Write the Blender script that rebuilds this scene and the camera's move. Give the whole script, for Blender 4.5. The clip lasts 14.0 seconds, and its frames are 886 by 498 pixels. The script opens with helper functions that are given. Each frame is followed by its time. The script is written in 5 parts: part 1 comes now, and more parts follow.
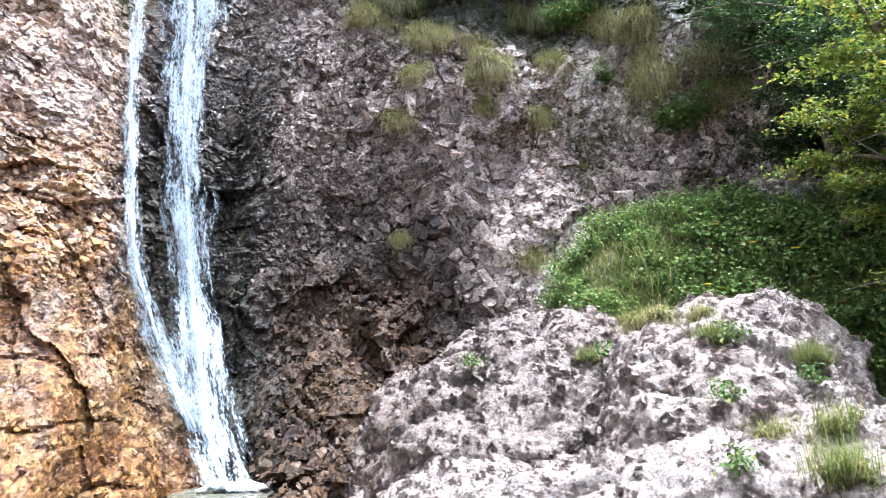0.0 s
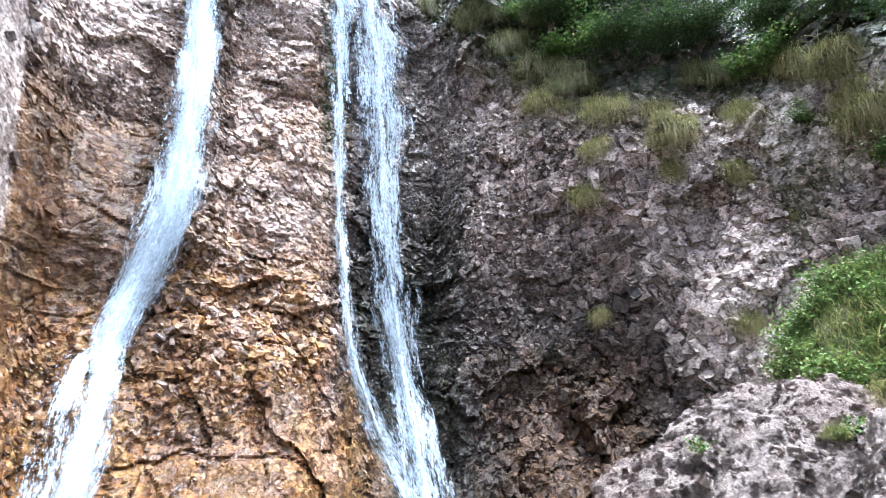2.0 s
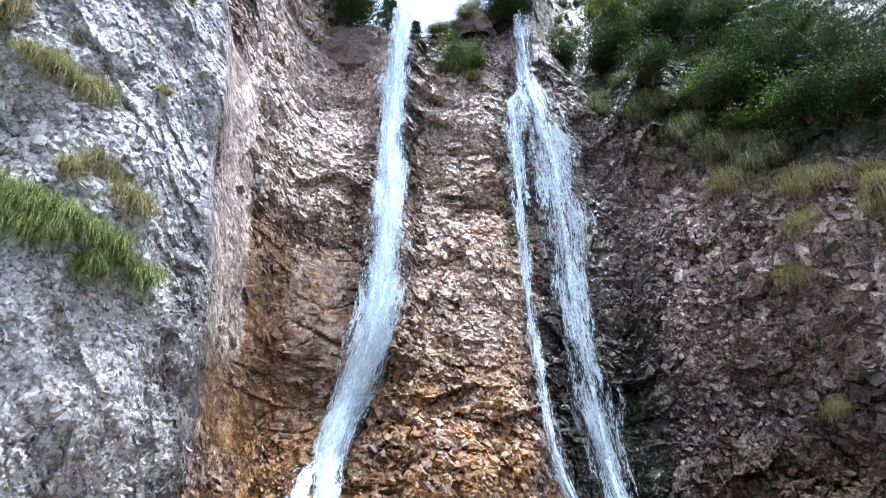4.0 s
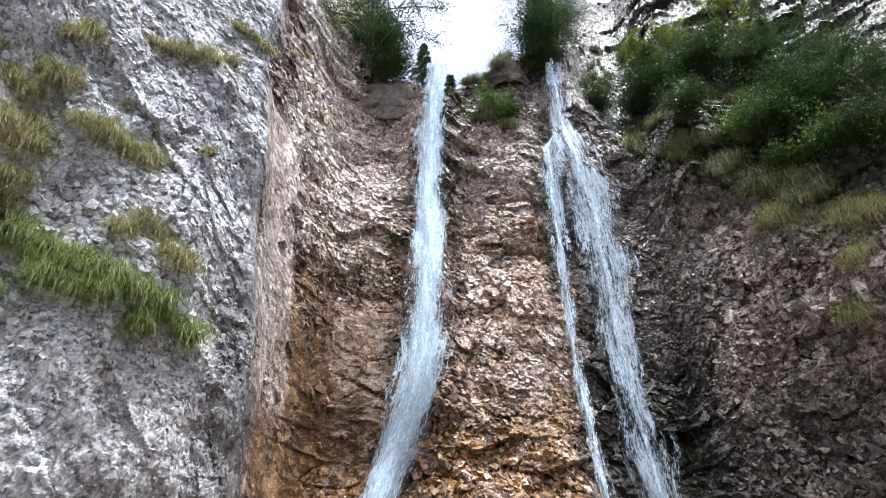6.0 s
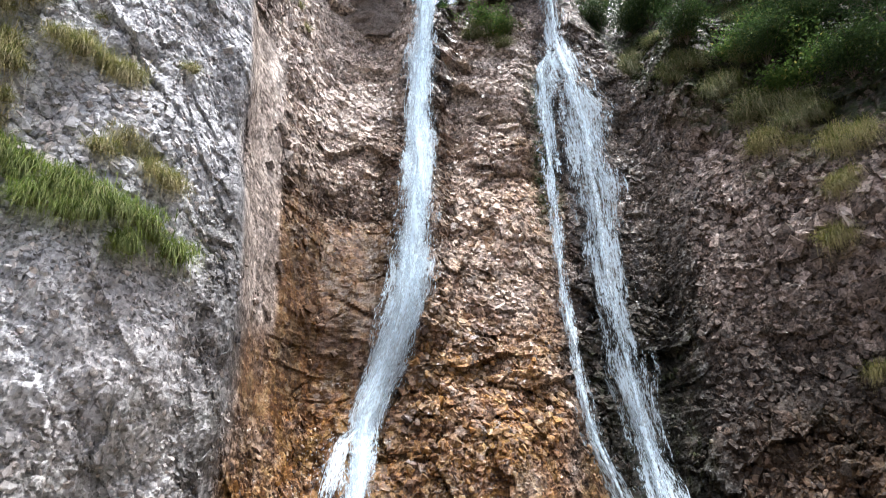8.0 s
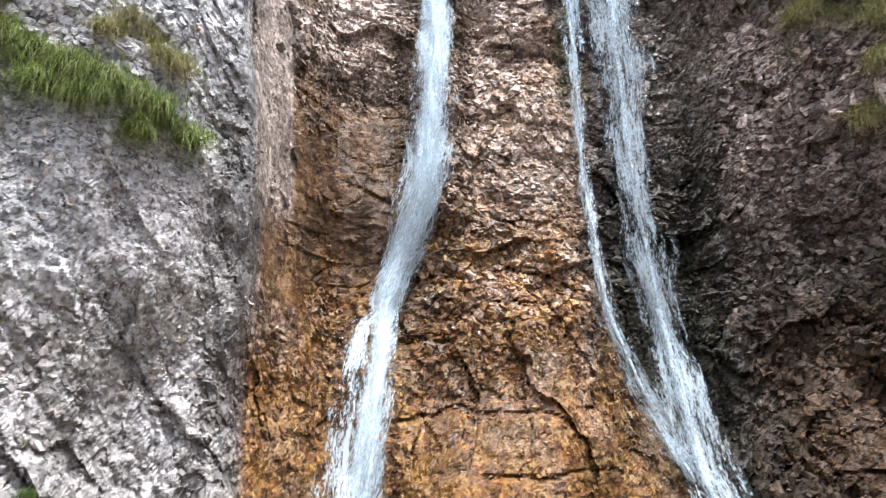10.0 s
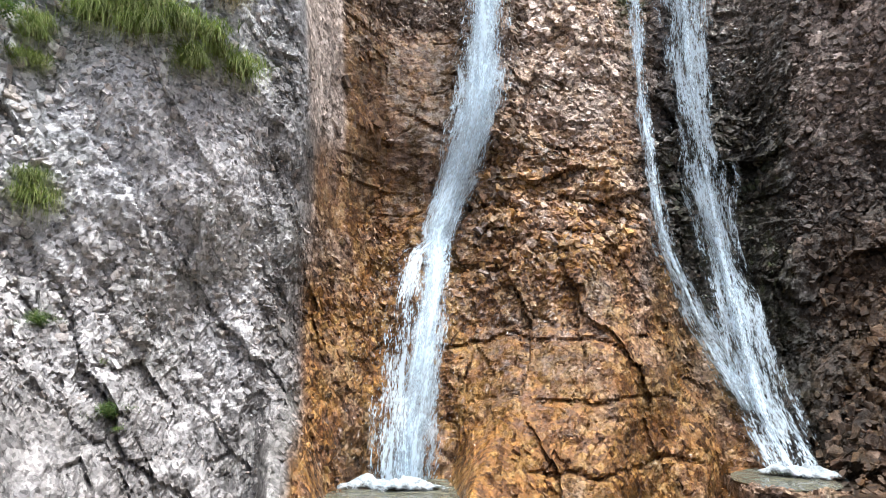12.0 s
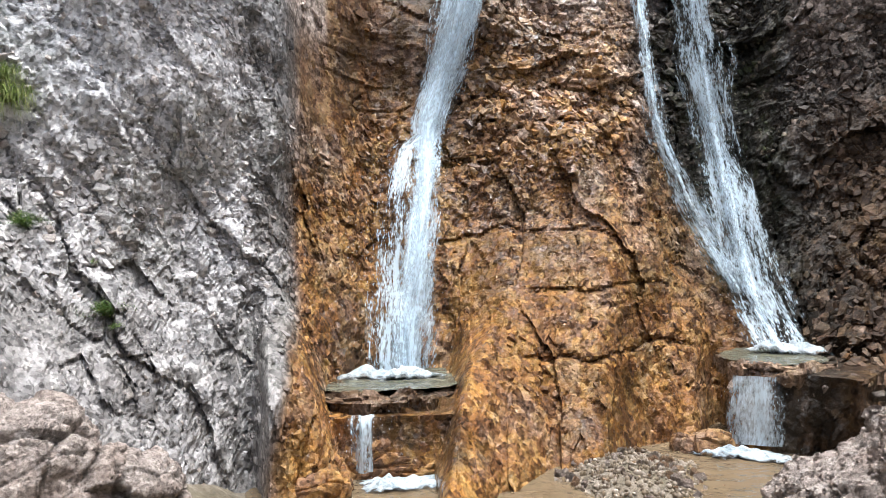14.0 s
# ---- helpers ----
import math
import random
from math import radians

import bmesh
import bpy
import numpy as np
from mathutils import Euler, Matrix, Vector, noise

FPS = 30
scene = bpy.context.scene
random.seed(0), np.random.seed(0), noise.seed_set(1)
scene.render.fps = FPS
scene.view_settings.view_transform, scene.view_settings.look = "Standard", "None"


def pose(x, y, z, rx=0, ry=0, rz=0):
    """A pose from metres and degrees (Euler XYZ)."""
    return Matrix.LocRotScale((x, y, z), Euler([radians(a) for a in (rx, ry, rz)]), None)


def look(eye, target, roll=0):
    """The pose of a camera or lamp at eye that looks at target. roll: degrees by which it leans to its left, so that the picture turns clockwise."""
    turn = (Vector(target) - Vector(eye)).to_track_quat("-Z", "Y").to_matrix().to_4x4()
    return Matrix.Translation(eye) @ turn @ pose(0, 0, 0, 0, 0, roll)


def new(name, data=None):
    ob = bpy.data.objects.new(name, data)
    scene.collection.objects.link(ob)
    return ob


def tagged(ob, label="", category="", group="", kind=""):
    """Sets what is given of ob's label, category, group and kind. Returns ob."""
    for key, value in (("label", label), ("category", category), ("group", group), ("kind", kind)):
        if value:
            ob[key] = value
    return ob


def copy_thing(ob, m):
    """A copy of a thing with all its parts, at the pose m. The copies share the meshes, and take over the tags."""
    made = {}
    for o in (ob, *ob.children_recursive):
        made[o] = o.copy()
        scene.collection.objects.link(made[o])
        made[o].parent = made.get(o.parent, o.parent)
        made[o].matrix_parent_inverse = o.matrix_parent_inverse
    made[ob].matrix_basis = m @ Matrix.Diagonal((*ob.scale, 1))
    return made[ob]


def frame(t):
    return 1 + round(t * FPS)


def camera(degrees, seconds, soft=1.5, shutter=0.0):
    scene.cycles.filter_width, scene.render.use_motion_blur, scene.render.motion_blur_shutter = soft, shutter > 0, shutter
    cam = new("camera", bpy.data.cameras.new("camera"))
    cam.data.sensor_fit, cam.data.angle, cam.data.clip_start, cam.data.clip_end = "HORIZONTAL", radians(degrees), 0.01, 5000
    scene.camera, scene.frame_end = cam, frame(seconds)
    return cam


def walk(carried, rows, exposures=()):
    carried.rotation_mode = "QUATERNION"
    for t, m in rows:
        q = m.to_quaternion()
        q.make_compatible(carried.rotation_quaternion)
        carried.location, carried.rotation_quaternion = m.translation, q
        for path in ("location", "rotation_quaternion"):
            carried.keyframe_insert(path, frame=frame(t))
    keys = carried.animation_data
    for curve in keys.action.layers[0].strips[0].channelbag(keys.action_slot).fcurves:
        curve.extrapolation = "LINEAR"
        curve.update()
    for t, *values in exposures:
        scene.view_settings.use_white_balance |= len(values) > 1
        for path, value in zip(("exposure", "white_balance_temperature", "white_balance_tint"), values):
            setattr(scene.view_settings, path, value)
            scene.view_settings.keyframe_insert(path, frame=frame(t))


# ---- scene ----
# The stand of the camera is at x = 0, y = 0; bearings are in degrees to the left of +y.
cam = camera(67.2, 14.0, soft=0.8, shutter=0.35)
EYE = 2.2
# seconds, place off the stand, yaw, pitch, roll
ROWS = [
    (0, 0.084, 0.035, -0.078, -37.48, 11.46, -0.77),
    (0.5, 0.066, 0.028, -0.077, -33.85, 12.16, -0.95),
    (1, 0.057, 0.035, -0.047, -28.86, 14.05, -0.37),
    (1.5, 0.048, 0.039, -0.003, -24.07, 16, 0.05),
    (2, -0.013, -0.015, 0.008, -20.13, 17.92, 1.19),
    (2.5, -0.041, -0.008, 0.031, -16.76, 18.86, 1.5),
    (3, -0.058, -0.028, 0.047, -9.78, 21.25, 0.96),
    (3.5, -0.067, -0.076, 0.057, -4.79, 23.77, 0.91),
    (4, -0.073, -0.092, 0.057, -3.41, 26.42, 0.14),
    (4.2, -0.074, -0.098, 0.072, -3.04, 27.2, 0.03),
    (6.3, -0.036, -0.056, 0.051, 1.66, 30.75, -0.01),
    (6.5, -0.013, -0.067, 0.049, 2.15, 30.28, -0.15),
    (7, 0.01, -0.069, 0.047, 1.81, 28.5, 0.34),
    (7.2, 0.015, -0.076, 0.058, 0.49, 27.56, 0.47),
    (9.3, 0.024, -0.025, 0.052, -0.46, 17.95, -0.37),
    (9.5, 0.014, 0.001, 0.049, -1.39, 16.9, -0.28),
    (10, 0.042, 0.014, 0.039, 1.7, 14.39, -0.03),
    (10.5, 0.033, 0.015, 0.021, 3.62, 12.59, -0.95),
    (11, 0.024, 0.014, -0.001, 2.43, 10.69, -1.15),
    (11.5, 0.013, 0.003, -0, 4.83, 9.97, -1.34),
    (12, -0.012, 0.046, -0.016, 5.82, 8.64, -0.67),
    (12.5, -0.066, 0.077, -0.014, 6.21, 9.16, -0.59),
    (13, -0.006, 0.063, -0.087, 10.83, 11.3, 1.03),
    (13.5, 0.045, 0.103, -0.144, 5.33, 2.94, 0.56),
    (14, -0.017, 0.139, -0.172, 5.31, 0.71, 1.3),
]
EXPOSURES = [(0.0, 2.72, 5350, 10), (2.5, 2.36, 5250, 10), (4.2, 1.94, 5350, 10), (7.0, 1.74, 5900, 10), (9.5, 1.76, 6000, 10), (14.0, 1.58, 5950, 8)]
walk(cam, [(t, pose(x, y, EYE + z, 90 + pitch, roll, yaw)) for t, x, y, z, yaw, pitch, roll in ROWS], EXPOSURES)

# ---- world and sun: a bright hazy sky over a shaded gorge ----
world = bpy.data.worlds.new("sky")
scene.world = world
world.use_nodes = True
wn, wl = world.node_tree.nodes, world.node_tree.links
sky = wn.new("ShaderNodeTexSky")
sky.sky_type, sky.sun_disc = "NISHITA", False
sky.sun_elevation, sky.sun_rotation = radians(82), radians(118)
sky.air_density, sky.dust_density, sky.ozone_density = 1.0, 10.0, 1.0
wn["Background"].inputs["Strength"].default_value = 0.098
wl.new(sky.outputs["Color"], wn["Background"].inputs["Color"])
sun = new("sun", bpy.data.lights.new("sun", "SUN"))
sun.data.energy, sun.data.angle, sun.data.color = 1.9, radians(14), (1.0, 0.985, 0.96)
sun.matrix_world = look((3.0, 6.4, 25.0), (0, 8, 0))


# ---- noise on arrays ----
def hashed(seed, *cells):
    h = np.full(cells[0].shape, (seed * 2654435761) & 0xFFFFFFFF, np.uint32)
    for k, c in zip((374761393, 668265263, 2246822519), cells):
        h = (h ^ (c.astype(np.int64) & 0xFFFFFFFF).astype(np.uint32)) * np.uint32(k)
        h ^= h >> np.uint32(15)
    h *= np.uint32(2246822519)
    h ^= h >> np.uint32(13)
    return h.astype(np.float64) / 4294967296.0


def smooth_noise(seed, *p):
    """Value noise, -1 to 1, in as many dimensions as there are coordinates."""
    base = [np.floor(c) for c in p]
    part = [c - b for c, b in zip(p, base)]
    part = [f * f * (3 - 2 * f) for f in part]
    total = 0
    for corner in range(2 ** len(p)):
        w, cell = 1, []
        for k in range(len(p)):
            bit = corner >> k & 1
            w = w * (part[k] if bit else 1 - part[k])
            cell.append(base[k] + bit)
        total = total + w * hashed(seed, *cell)
    return total * 2 - 1


def fractal(seed, octaves, *p):
    total, size = 0, 1.0
    for k in range(octaves):
        total = total + size * smooth_noise(seed + 17 * k, *[c * 2.03 ** k for c in p])
        size *= 0.5
    return total


def chunks(seed, *p):
    """Angular stones: the height of each cell's tilted face, and the width of the gap to the next one."""
    base = [np.floor(c) for c in p]
    n = len(p)
    near = np.full(p[0].shape, 9.0)
    second = near.copy()
    face = np.zeros(p[0].shape)
    for k in range(3 ** n):
        cell = [b + (k // 3 ** d % 3 - 1) for d, b in enumerate(base)]
        off = [c + 0.1 + 0.8 * hashed(seed + d, *cell) - q for d, (c, q) in enumerate(zip(cell, p))]
        dist = sum(o * o for o in off)
        value = hashed(seed + 7, *cell) - 0.5
        for d, o in enumerate(off):
            value = value + o * 1.5 * (hashed(seed + 8 + d, *cell) - 0.5)
        closer = dist < near
        second = np.where(closer, near, np.minimum(second, dist))
        face = np.where(closer, value, face)
        near = np.where(closer, dist, near)
    return face, np.sqrt(second) - np.sqrt(near)


def step(a, b, v):
    f = np.clip((v - a) / (b - a), 0, 1)
    return f * f * (3 - 2 * f)


def band(v, a, b, soft):
    return step(a - soft, a + soft, v) * (1 - step(b - soft, b + soft, v))


# ---- meshes ----
def mesh_of(name, verts, faces, material, smooth=False):
    """A mesh from arrays; all faces have the same number of corners."""
    verts, faces = np.asarray(verts, np.float32), np.asarray(faces, np.int32)
    me = bpy.data.meshes.new(name)
    n, c = faces.shape
    me.vertices.add(len(verts))
    me.vertices.foreach_set("co", verts.ravel())
    me.loops.add(n * c)
    me.loops.foreach_set("vertex_index", faces.ravel())
    me.polygons.add(n)
    me.polygons.foreach_set("loop_start", np.arange(0, n * c, c, dtype=np.int32))
    me.polygons.foreach_set("use_smooth", np.full(n, smooth))
    me.update(calc_edges=True)
    me.materials.append(material)
    return me


def layer(me, name, values):
    at = me.attributes.new(name, "FLOAT", "POINT")
    at.data.foreach_set("value", np.asarray(values, np.float32).ravel())


def quads(rows, cols):
    k = np.arange(rows * cols).reshape(rows, cols)
    return np.stack([k[:-1, :-1], k[:-1, 1:], k[1:, 1:], k[1:, :-1]], -1).reshape(-1, 4)


def part(name, me, parent, label=""):
    ob = new(name, me)
    ob.parent = parent
    return tagged(ob, label)


def thing(name, me, label, category, group="", kind="", m=None):
    ob = tagged(new(name, me), label, category, group, kind)
    if m is not None:
        ob.matrix_world = m
    return ob


# ---- materials ----
class Nodes:
    def __init__(self, name):
        self.mat = bpy.data.materials.new(name)
        self.mat.use_nodes = True
        self.n, self.l = self.mat.node_tree.nodes, self.mat.node_tree.links
        self.bsdf = self.n["Principled BSDF"]
        self.out = self.n["Material Output"]

    def add(self, kind, **inputs):
        node = self.n.new(kind)
        for key, value in inputs.items():
            self.put(node, key.replace("_", " "), value)
        return node

    def put(self, node, key, value):
        socket = node.inputs[int(key)] if key.isdigit() else node.inputs[key]
        if isinstance(value, bpy.types.NodeSocket):
            self.l.new(value, socket)
        else:
            socket.default_value = value

    def coords(self):
        return self.add("ShaderNodeTexCoord").outputs["Object"]

    def scaled(self, v, size):
        node = self.add("ShaderNodeMapping", Vector=v)
        node.inputs["Scale"].default_value = size
        return node.outputs["Vector"]

    def noise(self, v, scale, detail=6.0, rough=0.6):
        return self.add("ShaderNodeTexNoise", Vector=v, Scale=scale, Detail=detail, Roughness=rough).outputs["Fac"]

    def cells(self, v, scale):
        return self.add("ShaderNodeTexVoronoi", Vector=v, Scale=scale)

    def attribute(self, name):
        node = self.add("ShaderNodeAttribute")
        node.attribute_name = name
        return node.outputs["Fac"]

    def ramp(self, fac, *stops):
        node = self.add("ShaderNodeValToRGB", Fac=fac)
        ramp = node.color_ramp
        while len(ramp.elements) < len(stops):
            ramp.elements.new(0.5)
        for e, (pos, col) in zip(ramp.elements, stops):
            e.position = pos
            e.color = (*col, 1) if isinstance(col, tuple) else (col, col, col, 1)
        return node.outputs["Color"]

    def mix(self, fac, a, b, blend="MIX"):
        node = self.n.new("ShaderNodeMix")
        node.data_type, node.blend_type = "RGBA", blend
        for k, v in ((0, fac), (6, a), (7, b)):
            if isinstance(v, bpy.types.NodeSocket):
                self.l.new(v, node.inputs[k])
            else:
                node.inputs[k].default_value = (*v, 1) if isinstance(v, tuple) else v
        return node.outputs[2]

    def math(self, op, a, b=0.0):
        node = self.n.new("ShaderNodeMath")
        node.operation = op
        self.put(node, "0", a), self.put(node, "1", b)
        return node.outputs[0]

    def bump(self, height, distance, strength=1.0, under=None):
        node = self.add("ShaderNodeBump", Height=height, Strength=strength, Distance=distance)
        if under is not None:
            self.l.new(under, node.inputs["Normal"])
        return node.outputs["Normal"]

    def facets(self, v, scale):
        """Flat faces of broken stone: the height of each one's tilted plane in metres, and a shade for each."""
        c = self.cells(v, scale)
        off = self.add("ShaderNodeVectorMath")
        off.operation = "SUBTRACT"
        self.l.new(v, off.inputs[0]), self.l.new(c.outputs["Position"], off.inputs[1])
        tip = self.add("ShaderNodeVectorMath")
        tip.operation = "SUBTRACT"
        self.l.new(c.outputs["Color"], tip.inputs[0])
        tip.inputs[1].default_value = (0.5, 0.5, 0.5)
        dot = self.add("ShaderNodeVectorMath")
        dot.operation = "DOT_PRODUCT"
        self.l.new(off.outputs[0], dot.inputs[0]), self.l.new(tip.outputs[0], dot.inputs[1])
        return dot.outputs["Value"], self.add("ShaderNodeSeparateColor", Color=c.outputs["Color"]).outputs[0]

    def warped(self, v, scale, amount):
        """The coordinates shifted by noise, so that faces have uneven edges."""
        n = self.add("ShaderNodeTexNoise", Vector=v, Scale=scale, Detail=3.0)
        return self.mix(amount, v, n.outputs["Color"], "LINEAR_LIGHT")

    def set(self, **inputs):
        for key, value in inputs.items():
            self.put(self.bsdf, key.replace("_", " "), value)
        return self.mat


def rock_material(name="cliff_rock", loose=False):
    """Limestone conglomerate; the layers of the mesh tell where it is grey, pale, ochre, wet or mossy. Pale and ochre
    also carry painted glints.
    """
    m = Nodes(name)
    v = m.coords()
    w = m.warped(v, 4.0, 0.03)
    large, mid, fine = m.noise(v, 0.9, 5.0), m.noise(v, 4.0, 7.0, 0.66), m.noise(v, 38.0, 8.0, 0.75)
    drip = m.noise(m.scaled(v, (1, 1, 0.10)), 7.0, 6.0, 0.65)
    h1, s1 = m.facets(w, 4.5)
    h2, s2 = m.facets(w, 12.0)
    h3, s3 = m.facets(w, 33.0)
    if loose:
        s1 = m.add("ShaderNodeNewGeometry").outputs["Random Per Island"]
        s2 = m.math("FRACT", m.math("MULTIPLY", s1, 37.0))
    tone = m.math("ADD", m.math("MULTIPLY", mid, 0.56), m.math("ADD", m.math("MULTIPLY", s2, 0.20), m.math("MULTIPLY", s1, 0.12)))
    tone = m.math("ADD", tone, m.math("MULTIPLY", s3, 0.14))
    brown = m.ramp(tone, (0.25, (0.045, 0.033, 0.027)), (0.42, (0.138, 0.104, 0.084)), (0.58, (0.27, 0.212, 0.176)), (0.76, (0.50, 0.43, 0.385)))
    grey = m.ramp(tone, (0.25, (0.19, 0.198, 0.21)), (0.45, (0.42, 0.43, 0.447)), (0.70, (0.59, 0.595, 0.605)))
    col = m.mix(m.attribute("grey"), brown, grey)
    pale = m.ramp(tone, (0.22, (0.23, 0.185, 0.155)), (0.44, (0.53, 0.445, 0.385)), (0.70, (0.80, 0.72, 0.65)))
    col = m.mix(m.attribute("pale"), col, pale)
    shade = m.math("ADD", m.math("MULTIPLY", m.noise(v, 2.2, 8.0, 0.68), 0.48), m.math("ADD", m.math("MULTIPLY", s2, 0.14), m.math("MULTIPLY", drip, 0.38)))
    ochre = m.ramp(shade, (0.30, (0.09, 0.042, 0.018)), (0.43, (0.21, 0.088, 0.022)), (0.52, (0.30, 0.145, 0.032)), (0.60, (0.37, 0.212, 0.058)), (0.72, (0.47, 0.33, 0.18)))
    col = m.mix(m.math("MULTIPLY", m.attribute("ochre"), m.ramp(m.noise(v, 1.3, 6.0, 0.65), (0.34, 0.55), (0.48, 1.0))), col, ochre)
    col = m.mix(m.ramp(large, (0.4, 0.0), (0.65, 0.4)), col, m.mix(1.0, col, (0.74, 0.70, 0.68), "MULTIPLY"))
    col = m.mix(m.ramp(fine, (0.30, 0.6), (0.42, 0.0)), col, m.mix(1.0, col, (0.45, 0.42, 0.40), "MULTIPLY"))
    col = m.mix(m.ramp(fine, (0.56, 0.0), (0.68, 0.4)), col, m.mix(0.4, col, (0.75, 0.72, 0.70)))
    col = m.mix(m.ramp(s3, (0.05, 0.6), (0.35, 0.0)), col, m.mix(1.0, col, (0.52, 0.50, 0.49), "MULTIPLY"))
    much = m.math("SUBTRACT", 1.0, m.math("MULTIPLY", m.attribute("grey"), 0.45))
    much = m.math("MULTIPLY", much, m.math("SUBTRACT", 1.0, m.math("MULTIPLY", m.attribute("worn"), 0.45)))
    chip = m.math("ADD", m.math("MULTIPLY", m.math("ADD", s2, s3), 0.6), 0.4)
    col = m.mix(much, col, m.mix(1.0, col, chip, "MULTIPLY"))
    moss = m.mix(m.noise(v, 30.0), (0.02, 0.035, 0.008), (0.09, 0.12, 0.025))
    mossy = m.math("MULTIPLY", m.attribute("moss"), m.ramp(m.noise(v, 7.0, 6.0, 0.7), (0.38, 0.0), (0.55, 1.0)))
    col = m.mix(mossy, col, moss)
    # near-black brown, blended in by its own layer
    near_black = m.mix(m.noise(v, 12.0), (0.016, 0.016, 0.012), (0.06, 0.048, 0.034))
    col = m.mix(m.math("MULTIPLY", m.attribute("algae"), m.ramp(m.math("ADD", m.math("MULTIPLY", mid, 0.5), m.math("MULTIPLY", drip, 0.5)), (0.36, 0.35), (0.54, 1.0))), col, near_black)
    wet = m.math("MULTIPLY", m.attribute("wet"), m.ramp(m.math("ADD", m.math("MULTIPLY", m.noise(v, 2.2, 6.0), 0.6), m.math("MULTIPLY", drip, 0.4)), (0.36, 0.35), (0.56, 1.0)))
    col = m.mix(wet, col, m.mix(1.0, col, (0.26, 0.25, 0.235), "MULTIPLY"))
    rough = m.mix(wet, m.ramp(fine, (0.3, 0.7), (0.7, 0.95)), m.ramp(fine, (0.3, 0.42), (0.7, 0.68)))
    if loose:
        n = m.bump(m.math("MULTIPLY", h3, much), 0.35, 1.0)
    else:
        n = m.bump(m.math("MULTIPLY", h1, much), 0.7, 1.0)
        n = m.bump(m.math("MULTIPLY", h2, much), 0.9, 1.0, n)
        n = m.bump(m.math("MULTIPLY", h3, much), 0.7, 1.0, n)
    n = m.bump(m.math("ADD", m.math("MULTIPLY", mid, 4.0), fine), 0.010, 1.0, n)
    film = m.math("MULTIPLY", m.attribute("film"), m.ramp(m.noise(v, 3.0, 5.0), (0.35, 0.3), (0.55, 1.0)))
    return m.set(Base_Color=col, Roughness=rough, Specular_IOR_Level=0.2, Normal=n, Coat_Weight=film, Coat_Roughness=0.10, Coat_Normal=n)


def boulder_material(name, dark, middle, light, tint):
    m = Nodes(name)
    v = m.coords()
    w = m.warped(v, 5.0, 0.03)
    mid, fine = m.noise(v, 4.0, 9.0, 0.72), m.noise(v, 45.0, 8.0, 0.75)
    h1, s1 = m.facets(w, 9.0)
    h2, s2 = m.facets(w, 26.0)
    tone = m.math("ADD", m.math("MULTIPLY", mid, 0.75), m.math("MULTIPLY", s2, 0.25))
    col = m.ramp(tone, (0.28, dark), (0.46, middle), (0.68, light))
    col = m.mix(m.ramp(m.noise(v, 1.3, 6.0), (0.45, 0.0), (0.65, 0.7)), col, m.mix(1.0, col, tint, "MULTIPLY"))
    pits = m.ramp(m.noise(v, 14.0, 8.0, 0.8), (0.38, 1.0), (0.46, 0.0))
    specks = m.ramp(m.noise(v, 55.0, 6.0, 0.75), (0.38, 0.9), (0.50, 0.0))
    col = m.mix(specks, col, m.mix(1.0, col, (0.6, 0.57, 0.55), "MULTIPLY"))
    # the shade inside the pits is painted into the colour too
    col = m.mix(pits, col, m.mix(1.0, col, (0.55, 0.52, 0.50), "MULTIPLY"))
    lichen = m.ramp(m.noise(v, 9.0, 8.0, 0.8), (0.56, 0.0), (0.66, 0.3))
    col = m.mix(lichen, col, light)
    n = m.bump(h1, 0.5, 1.0)
    n = m.bump(h2, 0.8, 1.0, n)
    n = m.bump(pits, -0.012, 1.0, n)
    n = m.bump(specks, -0.008, 1.0, n)
    n = m.bump(m.math("ADD", m.math("MULTIPLY", mid, 3.0), fine), 0.016, 1.0, n)
    return m.set(Base_Color=col, Roughness=0.85, Normal=n)


def leaf_material(name, low, high, dry, share, straw=0.0):
    m = Nodes(name)
    per = m.add("ShaderNodeNewGeometry").outputs["Random Per Island"]
    who = m.add("ShaderNodeObjectInfo").outputs["Random"]
    col = m.mix(per, low, high)
    col = m.mix(m.ramp(m.math("FRACT", m.math("MULTIPLY", per, 37.0)), (1 - share - 0.02, 0.0), (1 - share, 1.0)), col, dry)
    col = m.mix(m.ramp(m.attribute("tip"), (0.35, 0.0), (0.9, straw)), col, dry)
    col = m.mix(m.math("MULTIPLY", who, 0.45), col, m.mix(1.0, col, (0.55, 0.6, 0.5), "MULTIPLY"))
    glow = m.add("ShaderNodeBsdfTranslucent", Color=col)
    m.set(Base_Color=col, Roughness=0.6, Specular_IOR_Level=0.25)
    both = m.add("ShaderNodeMixShader", Fac=0.35)
    m.l.new(m.bsdf.outputs[0], both.inputs[1])
    m.l.new(glow.outputs[0], both.inputs[2])
    m.l.new(both.outputs[0], m.out.inputs["Surface"])
    return m.mat


def bark_material():
    m = Nodes("bark")
    v = m.coords()
    col = m.ramp(m.noise(m.scaled(v, (1, 1, 0.3)), 30.0), (0.3, (0.05, 0.04, 0.03)), (0.7, (0.20, 0.16, 0.13)))
    return m.set(Base_Color=col, Roughness=0.9, Normal=m.bump(m.noise(v, 60.0), 0.01))


